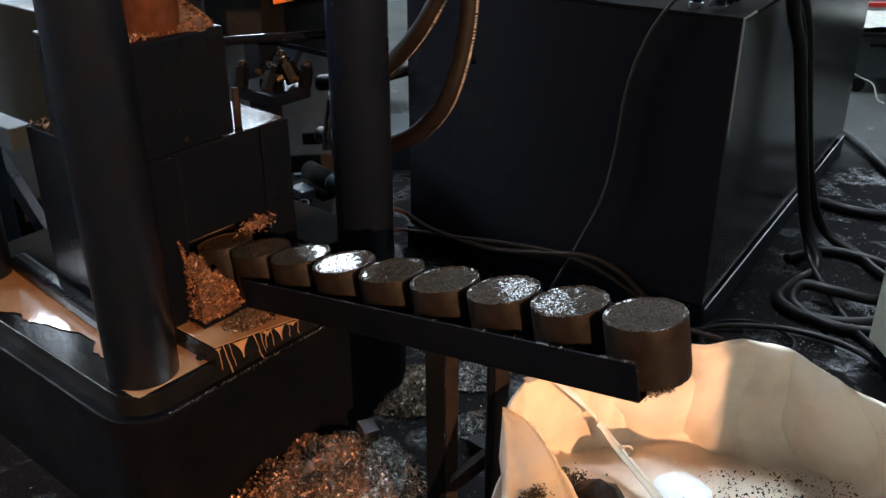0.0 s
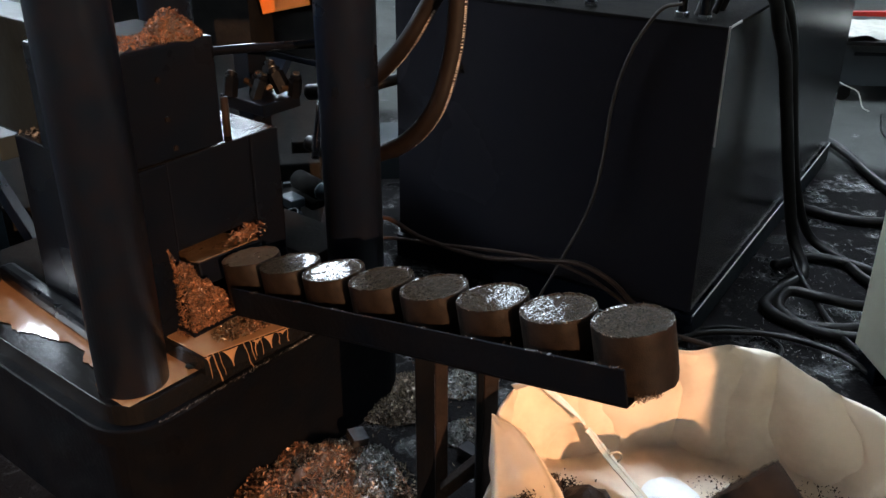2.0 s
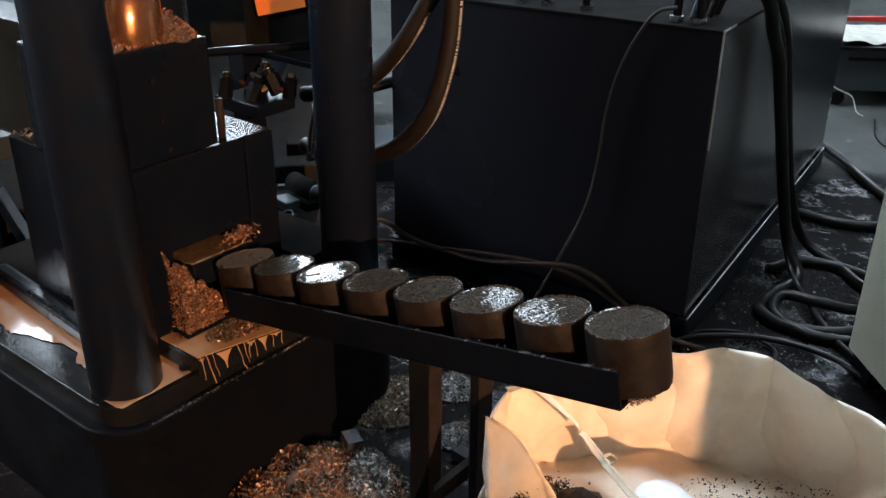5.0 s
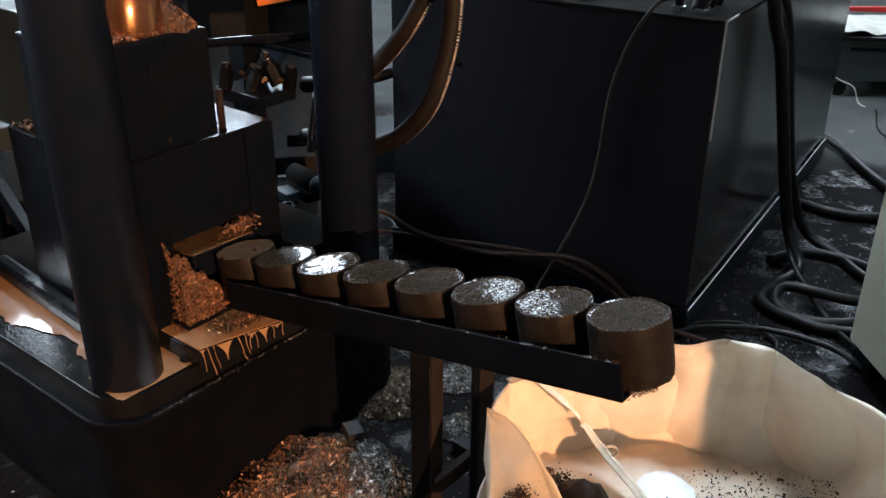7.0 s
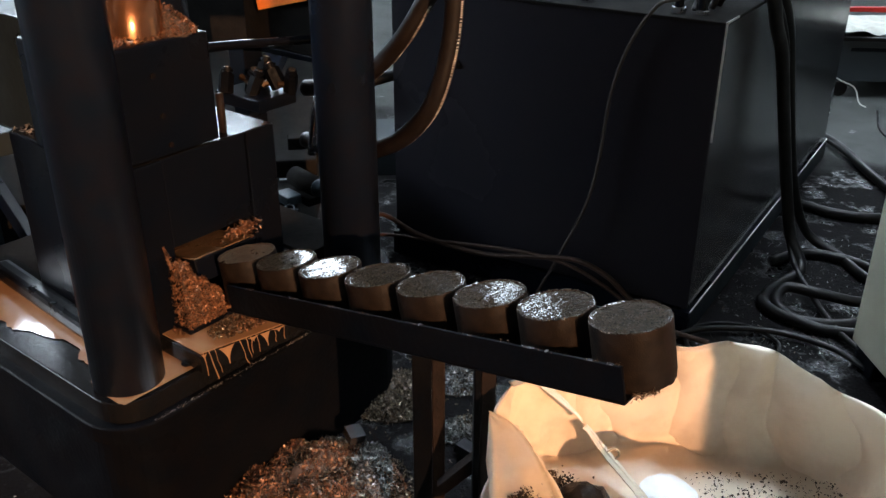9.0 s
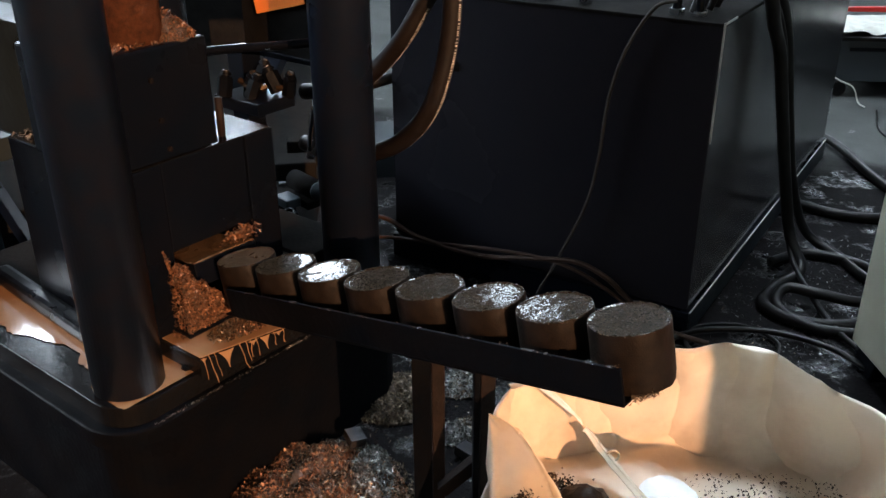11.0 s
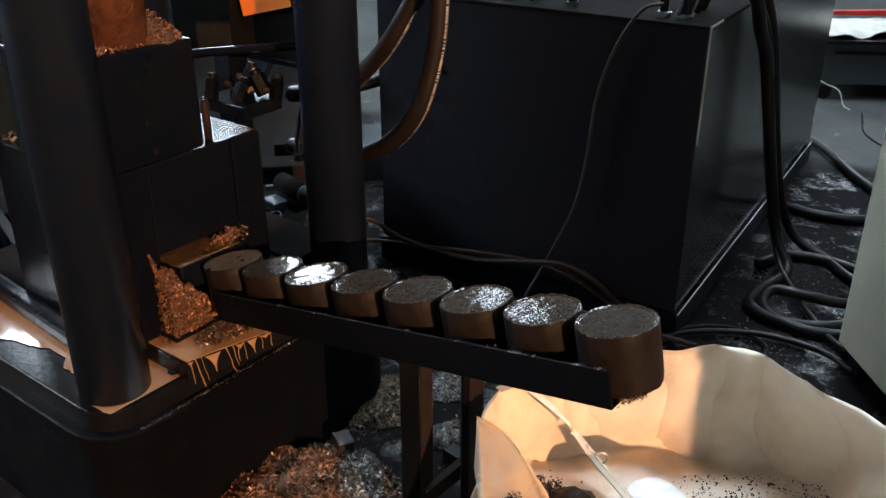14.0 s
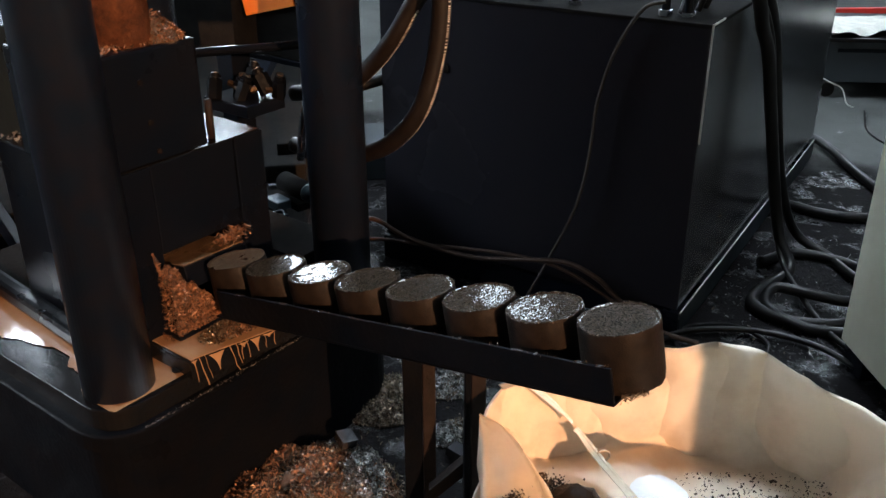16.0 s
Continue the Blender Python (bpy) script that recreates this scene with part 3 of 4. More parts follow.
# ---- coolant ----
def coolant():
    root = thing("coolant_puddle", "tan coolant emulsion pooled and dripping on the base plate", "puddle", PRESS)
    bm = bmesh.new()
    step = 0.004
    grid = {}
    for i in range(-21, 76):
        for j in range(-21, 186):
            x, y = i * step, j * step
            nz = 0.03 * noise.noise(Vector((x * 16, y * 16, 2))) + 0.012 * noise.noise(Vector((x * 60, y * 60, 5)))
            edge = (-0.07 + 0.06 * min(1, max(0, y / 0.17)) - 0.055 * min(1, max(0, (y - 0.2) / 0.25))) + nz * 0.6
            if x > edge and y > -0.079 + 0.3 * max(0, nz) and x < 0.13 and (y < 0.14 or x < 0.04 + 0.07 * (y - 0.11)) and y < 0.74:
                grid[i, j] = bm.verts.new((x, y, 0.3825))
    for (i, j), v in list(grid.items()):
        q = [(i, j), (i + 1, j), (i + 1, j + 1), (i, j + 1)]
        if all(k in grid for k in q):
            bm.faces.new([grid[k] for k in q])
    for _ in range(5):
        bmesh.ops.smooth_vert(bm, verts=[v for v in bm.verts if v.is_boundary], factor=0.5, use_axis_x=True, use_axis_y=True)
    part("pool", bm, COOLANT, root, smooth=True)
    part("step_film", prism([(0.105, 0.028), (0.105, -0.095), (0.29, -0.139), (0.4, -0.139), (0.4, 0.028)], 0.4205, 0.4225, 0.001), COOLANT, root)
    rnd = random.Random(5)
    edge = lambda x: -0.1 - (x - 0.1) / 0.193 * 0.045 - 0.001
    # thin runs, then broad tongues that taper to a thread
    for x, drop, lean in ((0.108, 0.05, 0.004), (0.12, 0.068, 0.014), (0.132, 0.055, 0.01), (0.186, 0.062, 0.018), (0.2, 0.046, 0.008), (0.21, 0.036, 0.0), (0.222, 0.04, 0.004), (0.262, 0.03, 0.002), (0.283, 0.03, 0.001)):
        y, z1, w = edge(x), 0.42 - drop, rnd.uniform(0.0006, 0.0012)
        wig = lambda: rnd.uniform(-0.002, 0.002)
        part("drip", tube([(x, y + 0.004, 0.4232), (x, y - 0.001, 0.416), (x + lean * 0.3 + wig(), y - 0.001, 0.6 * 0.415 + 0.4 * z1), (x + lean * 0.6 + wig(), y - 0.001, 0.3 * 0.415 + 0.7 * z1), (x + lean, y - 0.001, z1)], w, 6, 5, wobble=0.5), COOLANT, root, smooth=True)
    for x0, x1, drop, lean in ((0.1005, 0.115, 0.014, 0.0), (0.138, 0.172, 0.042, 0.004), (0.2, 0.228, 0.012, 0.0), (0.228, 0.252, 0.034, 0.005), (0.252, 0.29, 0.01, 0.0)):
        bm, n = bmesh.new(), 9
        tip = (x0 + x1) / 2 + lean
        rows = []
        for i in range(n + 1):
            t = i / n
            half = (x1 - x0) / 2 * ((1 - t) ** 2.2 * 0.94 + 0.06)
            mid = (x0 + x1) / 2 + (tip - (x0 + x1) / 2) * t
            rows.append([bm.verts.new((mid + q * half, edge(mid + q * half) - 0.0008 - 0.0012 * (1 - q * q), 0.4226 - drop * t)) for q in (-1, -0.5, 0, 0.5, 1)])
        for p, q in zip(rows, rows[1:]):
            for j in range(4):
                bm.faces.new((p[j], q[j], q[j + 1], p[j + 1]))
        part("coolant_tongue", bm, COOLANT, root, smooth=True)
    # grey sludge caught along the foot of the step
    sludge = chips("sludge", 230, lambda r: ((x := r.uniform(-0.02, 0.42)), -0.102 + r.gauss(0, 0.0022), 0.3365), 0.0035, SILVER, root, rnd=random.Random(90))
    sludge["kind"] = "stuff"


coolant()


# ---- hydraulic cabinet ----
CAB = pose(0.745, 2.262, 0, 0, 0, math.degrees(math.atan2(0.833, 0.553)))


def cabinet():
    """Local x runs along the long side away from the camera, y to the cabinet's other side."""
    root = thing("hydraulic_cabinet", "black painted hydraulic power cabinet on a low skid", "cabinet", CAB)
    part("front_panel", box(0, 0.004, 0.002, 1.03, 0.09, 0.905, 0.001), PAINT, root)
    # lighter than the front: part of the floor's sheen is in its grey
    part("side_panel", box(0.004, 1.81, 0, 0.004, 0.09, 0.905, 0.001), SIDE, root, "steel side sheet, its floor sheen partly put in as grey")
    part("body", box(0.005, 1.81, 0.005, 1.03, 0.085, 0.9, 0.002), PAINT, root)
    part("lid", box(-0.006, 1.815, -0.006, 1.036, 0.905, 0.915, 0.003), GRIME, root)
    part("skid", box(-0.008, 1.82, -0.009, 1.04, 0.0, 0.082, 0.003), STEEL, root)
    part("skid_side", box(0.0, 1.8, -0.0118, -0.0092, 0.004, 0.079, 0.0008), FRAME, root, "dark grey side of the skid")
    # near-white strip paints the daylight line on the skid's edge
    part("skid_edge", box(0.0, 1.8, -0.0125, -0.0085, 0.0795, 0.0845, 0.001), EDGE, root, "skid edge with its highlight put in as white")
    part("corner_edge", box(-0.008, -0.005, -0.008, -0.003, 0.6, 0.917, 0.0008), CORNER, root, "bright corner")
    part("corner_edge", box(-0.004, 0.09, -0.0085, -0.0065, 0.912, 0.918, 0.0008), CORNER, root)
    for y in (0.08, 0.14, 0.4, 0.52, 0.6):
        p = part("pipe_fitting", rod((0.05, y, 0.915), (0.05, y, 0.99), 0.012, n=16), STEEL, root)
        part("collar", rod((0.05, y, 0.916), (0.05, y, 0.93), 0.02, n=6), CHROME, p)
    return root


cabinet()


# ---- hoses and cables ----
def hose(name, pts, r, material, label, category="hose", group=""):
    return tagged(link(name, tube(pts, r, 12, 12), material, smooth=True), label, category, group)


# cables over the cabinet's corner, down beside it and over the floor
hose("cabinet_cable", [(0.7, 2.36, 0.92), (0.74, 2.36, 1.02), (0.84, 2.37, 1.02), (0.91, 2.42, 0.955), (0.96, 2.49, 0.86), (1.02, 2.57, 0.76), (1.08, 2.632, 0.565), (1.15, 2.69, 0.315), (1.2, 2.7, 0.12), (1.22, 2.62, 0.03), (1.1, 2.52, 0.02), (1.03, 2.42, 0.02), (1.08, 2.32, 0.02), (1.2, 2.28, 0.02), (1.34, 2.3, 0.02)], 0.019, RUBBER, "thick black cable hanging beside the cabinet", "cable", "hanging cables")
hose("cabinet_cable", [(0.78, 2.47, 0.92), (0.82, 2.45, 1.03), (0.9, 2.46, 1.0), (0.97, 2.51, 0.94), (1.035, 2.6, 0.845), (1.075, 2.645, 0.737), (1.142, 2.715, 0.498), (1.22, 2.78, 0.25), (1.31, 2.82, 0.07), (1.4, 2.72, 0.02), (1.42, 2.58, 0.02), (1.5, 2.42, 0.02), (1.62, 2.25, 0.02)], 0.016, RUBBER, "thick black cable hanging beside the cabinet", "cable", "hanging cables")
hose("cabinet_cable", [(0.75, 2.41, 0.92), (0.79, 2.4, 1.03), (0.88, 2.41, 0.99), (0.94, 2.46, 0.93), (1.0, 2.54, 0.85), (1.05, 2.605, 0.74), (1.11, 2.68, 0.5), (1.17, 2.73, 0.25), (1.2, 2.66, 0.06), (1.19, 2.45, 0.03), (1.2, 2.2, 0.02), (1.3, 1.95, 0.015)], 0.009, RUBBER, "thin black cable hanging beside the cabinet", "cable", "hanging cables")
hose("floor_cable", [(1.15, 2.7, 0.02), (1.3, 2.76, 0.02), (1.45, 2.66, 0.02), (1.46, 2.5, 0.02), (1.33, 2.4, 0.03), (1.2, 2.42, 0.05), (1.11, 2.46, 0.05), (1.06, 2.38, 0.03), (1.13, 2.27, 0.02), (1.3, 2.22, 0.02), (1.55, 2.2, 0.02)], 0.017, RUBBER, "black cable coiled on the oily floor", "cable", "floor cables")
hose("floor_cable", [(1.28, 3.25, 0.02), (1.41, 3.2, 0.02), (1.52, 3.1, 0.02), (1.65, 3.05, 0.02), (1.9, 3.05, 0.02)], 0.018, RUBBER, "black cable lying on the oily floor", "cable", "floor cables")
hose("floor_cable", [(1.7, 3.98, 0.02), (1.81, 3.96, 0.03), (1.84, 3.75, 0.03), (1.84, 3.5, 0.02), (1.86, 3.2, 0.02), (1.95, 3.0, 0.02)], 0.018, RUBBER, "black cable lying past the cabinet's end", "cable", "floor cables")
hose("floor_cable", [(0.6, 2.15, 0.02), (0.75, 2.25, 0.02), (0.87, 2.27, 0.02), (1.02, 2.24, 0.02), (1.14, 2.15, 0.02), (1.2, 2.03, 0.02)], 0.009, RUBBER, "thin black cable on the floor before the cabinet", "cable", "floor cables")
hose("floor_cable", [(0.75, 2.12, 0.012), (0.74, 2.22, 0.012), (0.8, 2.3, 0.012), (0.93, 2.3, 0.012), (1.0, 2.2, 0.012), (0.95, 2.1, 0.012)], 0.006, RUBBER, "thin black cable looped on the floor", "cable", "floor cables")
hose("floor_wire", [(-0.3, 2.95, 0.02), (-0.173, 2.811, 0.154), (-0.035, 2.72, 0.118), (0.16, 2.59, 0.112), (0.316, 2.486, 0.151), (0.436, 2.407, 0.178), (0.52, 2.351, 0.154), (0.577, 2.314, 0.107), (0.66, 2.26, 0.04), (0.8, 2.2, 0.012)], 0.008, WIRE, "brown rubber wire slung along the cabinet's foot", "cable", "floor wires")
hose("floor_wire", [(-0.3, 2.85, 0.02), (-0.176, 2.813, 0.076), (0.04, 2.67, 0.116), (0.199, 2.564, 0.145), (0.331, 2.477, 0.16), (0.44, 2.404, 0.15), (0.55, 2.33, 0.1), (0.68, 2.24, 0.02)], 0.006, WIRE, "brown rubber wire slung along the cabinet's foot", "cable", "floor wires")
hose("thin_cable", [(0.64, 2.33, 0.96), (0.585, 2.335, 0.94), (0.531, 2.37, 0.831), (0.496, 2.39, 0.686), (0.482, 2.4, 0.503), (0.456, 2.41, 0.356), (0.388, 2.44, 0.17), (0.33, 2.44, 0.05)], 0.0048, CABLE, "thin grey-brown cable hanging before the cabinet", "cable")
hose("white_cable", [(2.0, 4.62, 0.2), (2.118, 4.542, 0.13), (2.2, 4.53, 0.09), (2.225, 4.5, 0.02), (2.24, 4.45, 0.01)], 0.0035, WHITE, "thin white cable hanging from the trolley", "cable")
hose("black_wire", [(2.28, 4.4, 0.006), (2.15, 4.05, 0.006), (2.22, 3.75, 0.006), (2.5, 3.6, 0.006)], 0.005, RUBBER, "thin black wire curved on the concrete", "cable")


def pressure_hose(pts, r, marks, label):
    """Hydraulic hose with a printed line made of short bars along its outer side."""
    root = tagged(link("pressure_hose", tube(pts, r, 16, 14), HOSE, smooth=True), label, "hose", "pressure hoses")
    line = spline(pts, 60)
    rnd = random.Random(4)
    bm = bmesh.new()
    lo, hi = marks
    i = int(len(line) * lo)
    while i < len(line) * hi - 3:
        n = rnd.choice((1, 1, 1, 2))
        p, q = line[i], line[i + n]
        d = (q - p).normalized()
        out = (Vector((0.75, -0.65, 0.1)) - d * d.dot(Vector((0.75, -0.65, 0.1)))).normalized()
        side = d.cross(out)
        c = (p + q) / 2 + out * (r * 1.03)
        h, w = (q - p).length / 2, 0.0036
        vs = [bm.verts.new(c + d * a * h + side * b * w - out * 0.0003 * abs(b)) for a, b in ((-1, -1), (1, -1), (1, 1), (-1, 1))]
        bm.faces.new(vs)
        i += n + rnd.choice((1, 1, 1, 2, 3))
    part("printed_line", bm, PRINT, root, "worn white printed line")["kind"] = "stuff"
    return root


pressure_hose([(0.058, 1.95, 1.2), (0.057, 1.939, 1.035), (0.043, 1.934, 0.916), (0.007, 1.934, 0.803), (-0.059, 1.997, 0.708), (-0.133, 2.08, 0.648), (-0.21, 2.165, 0.6), (-0.33, 2.3, 0.6)], 0.021, (0.1, 0.8), "black hydraulic hose with a worn white print")
pressure_hose([(0.06, 2.04, 1.12), (-0.005, 2.041, 1.012), (-0.056, 2.055, 0.928), (-0.126, 2.123, 0.839), (-0.202, 2.202, 0.775), (-0.32, 2.3, 0.74)], 0.021, (0.2, 0.7), "black hydraulic hose behind the press column")
hose("pressure_hose", [(-0.3, 2.83, 0.6), (-0.197, 2.836, 0.606), (-0.143, 2.841, 0.618), (-0.05, 2.85, 0.64), (0.1, 2.7, 0.7)], 0.018, RUBBER, "black hydraulic hose crossing behind the column", "hose", "pressure hoses")


# ---- bulk bag ----
def ribbon(pts, width, thick):
    """Flat band along a line, twisting a little, with a slight fold down its middle."""
    line = spline(pts, 8)
    bm, rings = bmesh.new(), []
    for i, p in enumerate(line):
        d = (line[min(i + 1, len(line) - 1)] - line[max(i - 1, 0)]).normalized()
        side = d.cross(Vector((0.15 * math.sin(i * 0.23), 0.1, 1))).normalized()
        up = side.cross(d)
        w = width / 2 * (1 + 0.12 * noise.noise(p * 60))
        rings.append([bm.verts.new(p + side * a * w + up * b * thick) for a, b in ((-1, 0), (-1, 0.5), (-0.15, 1.2), (0.1, 0.8), (1, 0.5), (1, 0))])
    for a, b in zip(rings, rings[1:]):
        for k in range(6):
            bm.faces.new((a[k], a[(k + 1) % 6], b[(k + 1) % 6], b[k]))
    bm.faces.new(rings[0][::-1])
    bm.faces.new(rings[-1])
    bmesh.ops.recalc_face_normals(bm, faces=bm.faces)
    return bm


RIM = [(.1, 1.21, .498), (.118, 1.235, .528), (.165, 1.272, .536), (.29, 1.30, .55), (.43, 1.30, .58), (.51, 1.277, .597), (.6, 1.25, .58), (.66, 1.19, .56),
       (.73, 1.08, .55), (.77, .92, .56), (.72, .76, .55), (.62, .70, .575), (.54, .70, .605), (.45, .76, .57), (.36, .86, .47), (.24, 1.06, .385), (.192, 1.15, .425), (.142, 1.197, .483)]


def bag():
    root = thing("bulk_bag", "open cream woven bulk bag with folded rim under the rail", "bag")
    closed = RIM + RIM[:3]
    line = spline(closed, 12)[12:12 * (len(RIM) + 1)]
    n = len(line)
    c = Vector((0.43, 1.02, 0))
    bm = bmesh.new()
    rows = []
    # (scale of the plan, height, rim share): outside from the floor up, over the rim, inside down to the contents
    prof = [(0.9, 0.004, 0), (1.0, 0.03, 0), (1.0, 0.15, 0), (1.0, 0.28, 0.1), (0.995, 0.40, 0.4), (1.0, 0.455, 0.75), (1.004, 0.49, 0.95), (1.0, 0.5, 1.0),
            (0.985, 0.497, 0.97), (0.97, 0.47, 0.8), (0.965, 0.44, 0.55), (0.97, 0.41, 0.3), (0.965, 0.385, 0.05), (0.94, 0.372, 0), (0.8, 0.37, 0), (0.6, 0.372, 0), (0.35, 0.374, 0), (0.12, 0.374, 0)]
    fine = []
    for (a0, b0, c0), (a1, b1, c1) in zip(prof, prof[1:]):
        steps = max(1, round(math.hypot((a1 - a0) * 0.35, b1 - b0) / 0.014))
        fine += [(a0 + (a1 - a0) * t / steps, b0 + (b1 - b0) * t / steps, c0 + (c1 - c0) * t / steps) for t in range(steps)]
    fine.append(prof[-1])
    top = max(range(len(fine)), key=lambda q: fine[q][1] + fine[q][2])
    for j, (sc, h, share) in enumerate(fine):
        ring = []
        for k, p in enumerate(line):
            flat = Vector((p.x, p.y, 0))
            q = c + (flat - c) * sc
            depth = 2.0 if j <= top else 7.0
            v = Vector((q.x, q.y, h + (0.3 if j > top else 0)))
            ridge = 0.22 - abs(noise.noise(Vector((v.x * 5.5 + 3, v.y * 5.5, v.z * depth))))
            small = 0.18 - abs(noise.noise(Vector((v.x * 15, v.y * 15 + 5, v.z * depth * 2.5))))
            crease = abs(noise.noise(Vector((v.x * 4 + v.z * 3.5, v.y * 4 - v.z * 2, 11))))
            fold = (0.06 if j > top else 0.075) * ridge + 0.02 * small + (0.07 * (0.2 - crease) if j > top else 0)
            if 0 < j and sc > 0.9:
                q += (flat - c).normalized() * fold * (0.45 if abs(j - top) < 2 else 1.0) * (-1 if j > top else 1)
            z = h + share * (p.z - 0.5 + 0.012 * (0.2 - abs(noise.noise(Vector((p.x * 14, p.y * 14, 6))))))
            if j > top and h < 0.39:
                z += 0.012 * noise.noise(Vector((q.x * 11, q.y * 11, 8))) + 0.006 * (0.2 - abs(noise.noise(Vector((q.x * 24, q.y * 24, 2)))))
            ring.append(bm.verts.new((q.x, q.y, max(0.003, z))))
        rows.append(ring)
    for a, b in zip(rows, rows[1:]):
        for k in range(n):
            bm.faces.new((a[k], a[(k + 1) % n], b[(k + 1) % n], b[k]))
    bm.faces.new(rows[-1])
    bm.faces.new(rows[0][::-1])
    bmesh.ops.recalc_face_normals(bm, faces=bm.faces)
    part("cloth", bm, CLOTH, root, smooth=True)
    part("strap", ribbon([(0.262, 1.238, 0.452), (0.27, 1.232, 0.447), (0.286, 1.216, 0.43), (0.305, 1.196, 0.413), (0.323, 1.162, 0.405), (0.339, 1.126, 0.401), (0.35, 1.09, 0.399)], 0.017, 0.004), STRAP, root, "flat cream webbing strap")
    part("folded_hem", ribbon([(0.135, 1.245, 0.535), (0.17, 1.258, 0.536), (0.2, 1.25, 0.52), (0.232, 1.24, 0.494), (0.256, 1.238, 0.466)], 0.02, 0.003), CLOTH, root, "folded cloth hem")
    bm, rows = bmesh.new(), []
    top_edge = spline([(0.1, 1.216, 0.5), (0.137, 1.195, 0.487), (0.178, 1.152, 0.445), (0.2, 1.125, 0.395), (0.222, 1.1, 0.36), (0.25, 1.07, 0.33)], 8)
    low_edge = spline([(0.098, 1.214, 0.492), (0.102, 1.193, 0.457), (0.101, 1.152, 0.412), (0.1, 1.122, 0.366), (0.098, 1.09, 0.328), (0.095, 1.05, 0.29)], 8)
    for i, (p, e) in enumerate(zip(top_edge, low_edge)):
        rows.append([])
        for j in range(15):
            t = j / 11
            q = p.lerp(e, t) if t <= 1 else e + Vector((-0.004, -0.004, -0.09)) * (t - 1) / 0.27
            q = q + Vector((-0.001, -0.014, 0.014))
            sag = 0.02 * math.sin(min(3.14159, 3.14159 * t)) * noise.noise(Vector((i * 0.09, j * 0.16, 3))) + 0.006 * noise.noise(q * 26)
            rows[-1].append(bm.verts.new(q + Vector((-0.3, -0.6, 0.7)) * sag))
    for a, b in zip(rows, rows[1:]):
        for j in range(14):
            bm.faces.new((a[j], a[j + 1], b[j + 1], b[j]))
    bmesh.ops.solidify(bm, geom=bm.faces[:], thickness=0.0015)
    part("folded_flap", bm, CLOTH, root, "cloth folded outward over the rim", True)
    loop = [(0.302 + 0.011 * math.cos(a), 1.185, 0.437 + 0.011 * math.sin(a)) for a in (2.6, 1.6, 0.7, -0.2, -1.1)]
    part("strap_loop", tube(loop, 0.002, 8, 5), STRAP, root, "small loop of webbing", True)
    bm = bmesh.new()
    rings = []
    for q in range(1, 11):
        ring = []
        for k in range(64):
            a = 6.28318 * k / 64
            r = q / 10 * (1 + 0.13 * noise.noise(Vector((math.cos(a) * 1.6, math.sin(a) * 1.6, 4))))
            x, y = r * math.cos(a), r * math.sin(a)
            ring.append(bm.verts.new((0.385 + 0.047 * x, 1.135 + 0.044 * y, 0.394 + 0.0085 * y + 0.003 * noise.noise(Vector((x * 3, y * 3, 1))) - 0.01 * max(0, q / 10 - 0.85))))
        rings.append(ring)
    bm.faces.new(rings[0])
    for a, b in zip(rings, rings[1:]):
        for k in range(64):
            bm.faces.new((a[k], b[k], b[(k + 1) % 64], a[(k + 1) % 64]))
    bmesh.ops.recalc_face_normals(bm, faces=bm.faces)
    # the film's daylight glare is put into its white base colour
    part("film", bm, FILM, root, "crumpled plastic film with its glare put in as white", True)
    return root


bag()


def crumbs():
    ob = tagged(new("crumbs", None), "dark crumbs of metal swarf lying in the bag", "crumbs", kind="stuff")
    def inside(r):
        a, d = r.uniform(0, 6.283), r.random() ** 0.7
        x, y = 0.52 + 0.19 * d * math.cos(a), 1.115 + 0.085 * d * math.sin(a)
        return x, y, 0.388 + 0.012 * noise.noise(Vector((x * 11, y * 11, 8)))
    chips("loose_crumbs", 320, inside, 0.0042, DIRT, ob, fat=3.2)
    chips("fine_crumbs", 900, inside, 0.0022, DIRT, ob, rnd=random.Random(17), fat=3.0)
    def left(r):
        x, y = 0.215 + r.gauss(0, 0.018), 1.17 + r.gauss(0, 0.015)
        return x, y, 0.39 + 0.3 * (0.215 - x)
    chips("clinging_crumbs", 260, left, 0.004, DIRT, ob, rnd=random.Random(9), fat=3.0)
    def flap(r):
        u = r.gauss(0.3, 0.16)
        w = r.gauss(0.55, 0.13)
        p = Vector((0.185, 1.145, 0.43)).lerp(Vector((0.222, 1.1, 0.36)), u).lerp(Vector((0.1, 1.13, 0.375)), w)
        return tuple(p + Vector((-0.001, -0.022, 0.018)))
    chips("flap_crumbs", 420, flap, 0.003, DIRT, ob, rnd=random.Random(19), fat=3.0)
    bm = bmesh.new()
    for x, y, r in ((0.25, 1.13, 0.05), (0.62, 1.09, 0.045), (0.55, 1.05, 0.05)):
        q = bmesh.ops.create_icosphere(bm, subdivisions=3, radius=r, matrix=Matrix.Translation((x, y, 0.36)))
        for v in q["verts"]:
            v.co += v.co.normalized() * 0.012 * noise.noise(v.co * 40)
    o = link("broken_briquette_lump", bm, BRIQ_SIDE, ob)


crumbs()


# ---- cream cabinet beside the coil ----
def cream_cabinet():
    root = thing("cream_cabinet", "cream painted steel control cabinet on dark feet", "cabinet", pose(1.171, 2.121, 0, 0, 0, -88))
    part("body", box(0, 0.5, 0, 0.5, 0.07, 1.5, 0.004), CREAM, root)
    for x, y in ((0.06, 0.06), (0.44, 0.06), (0.06, 0.44), (0.44, 0.44)):
        part("foot", box(x - 0.05, x + 0.05, y - 0.05, y + 0.05, 0, 0.068, 0.003), STEEL, root)


cream_cabinet()


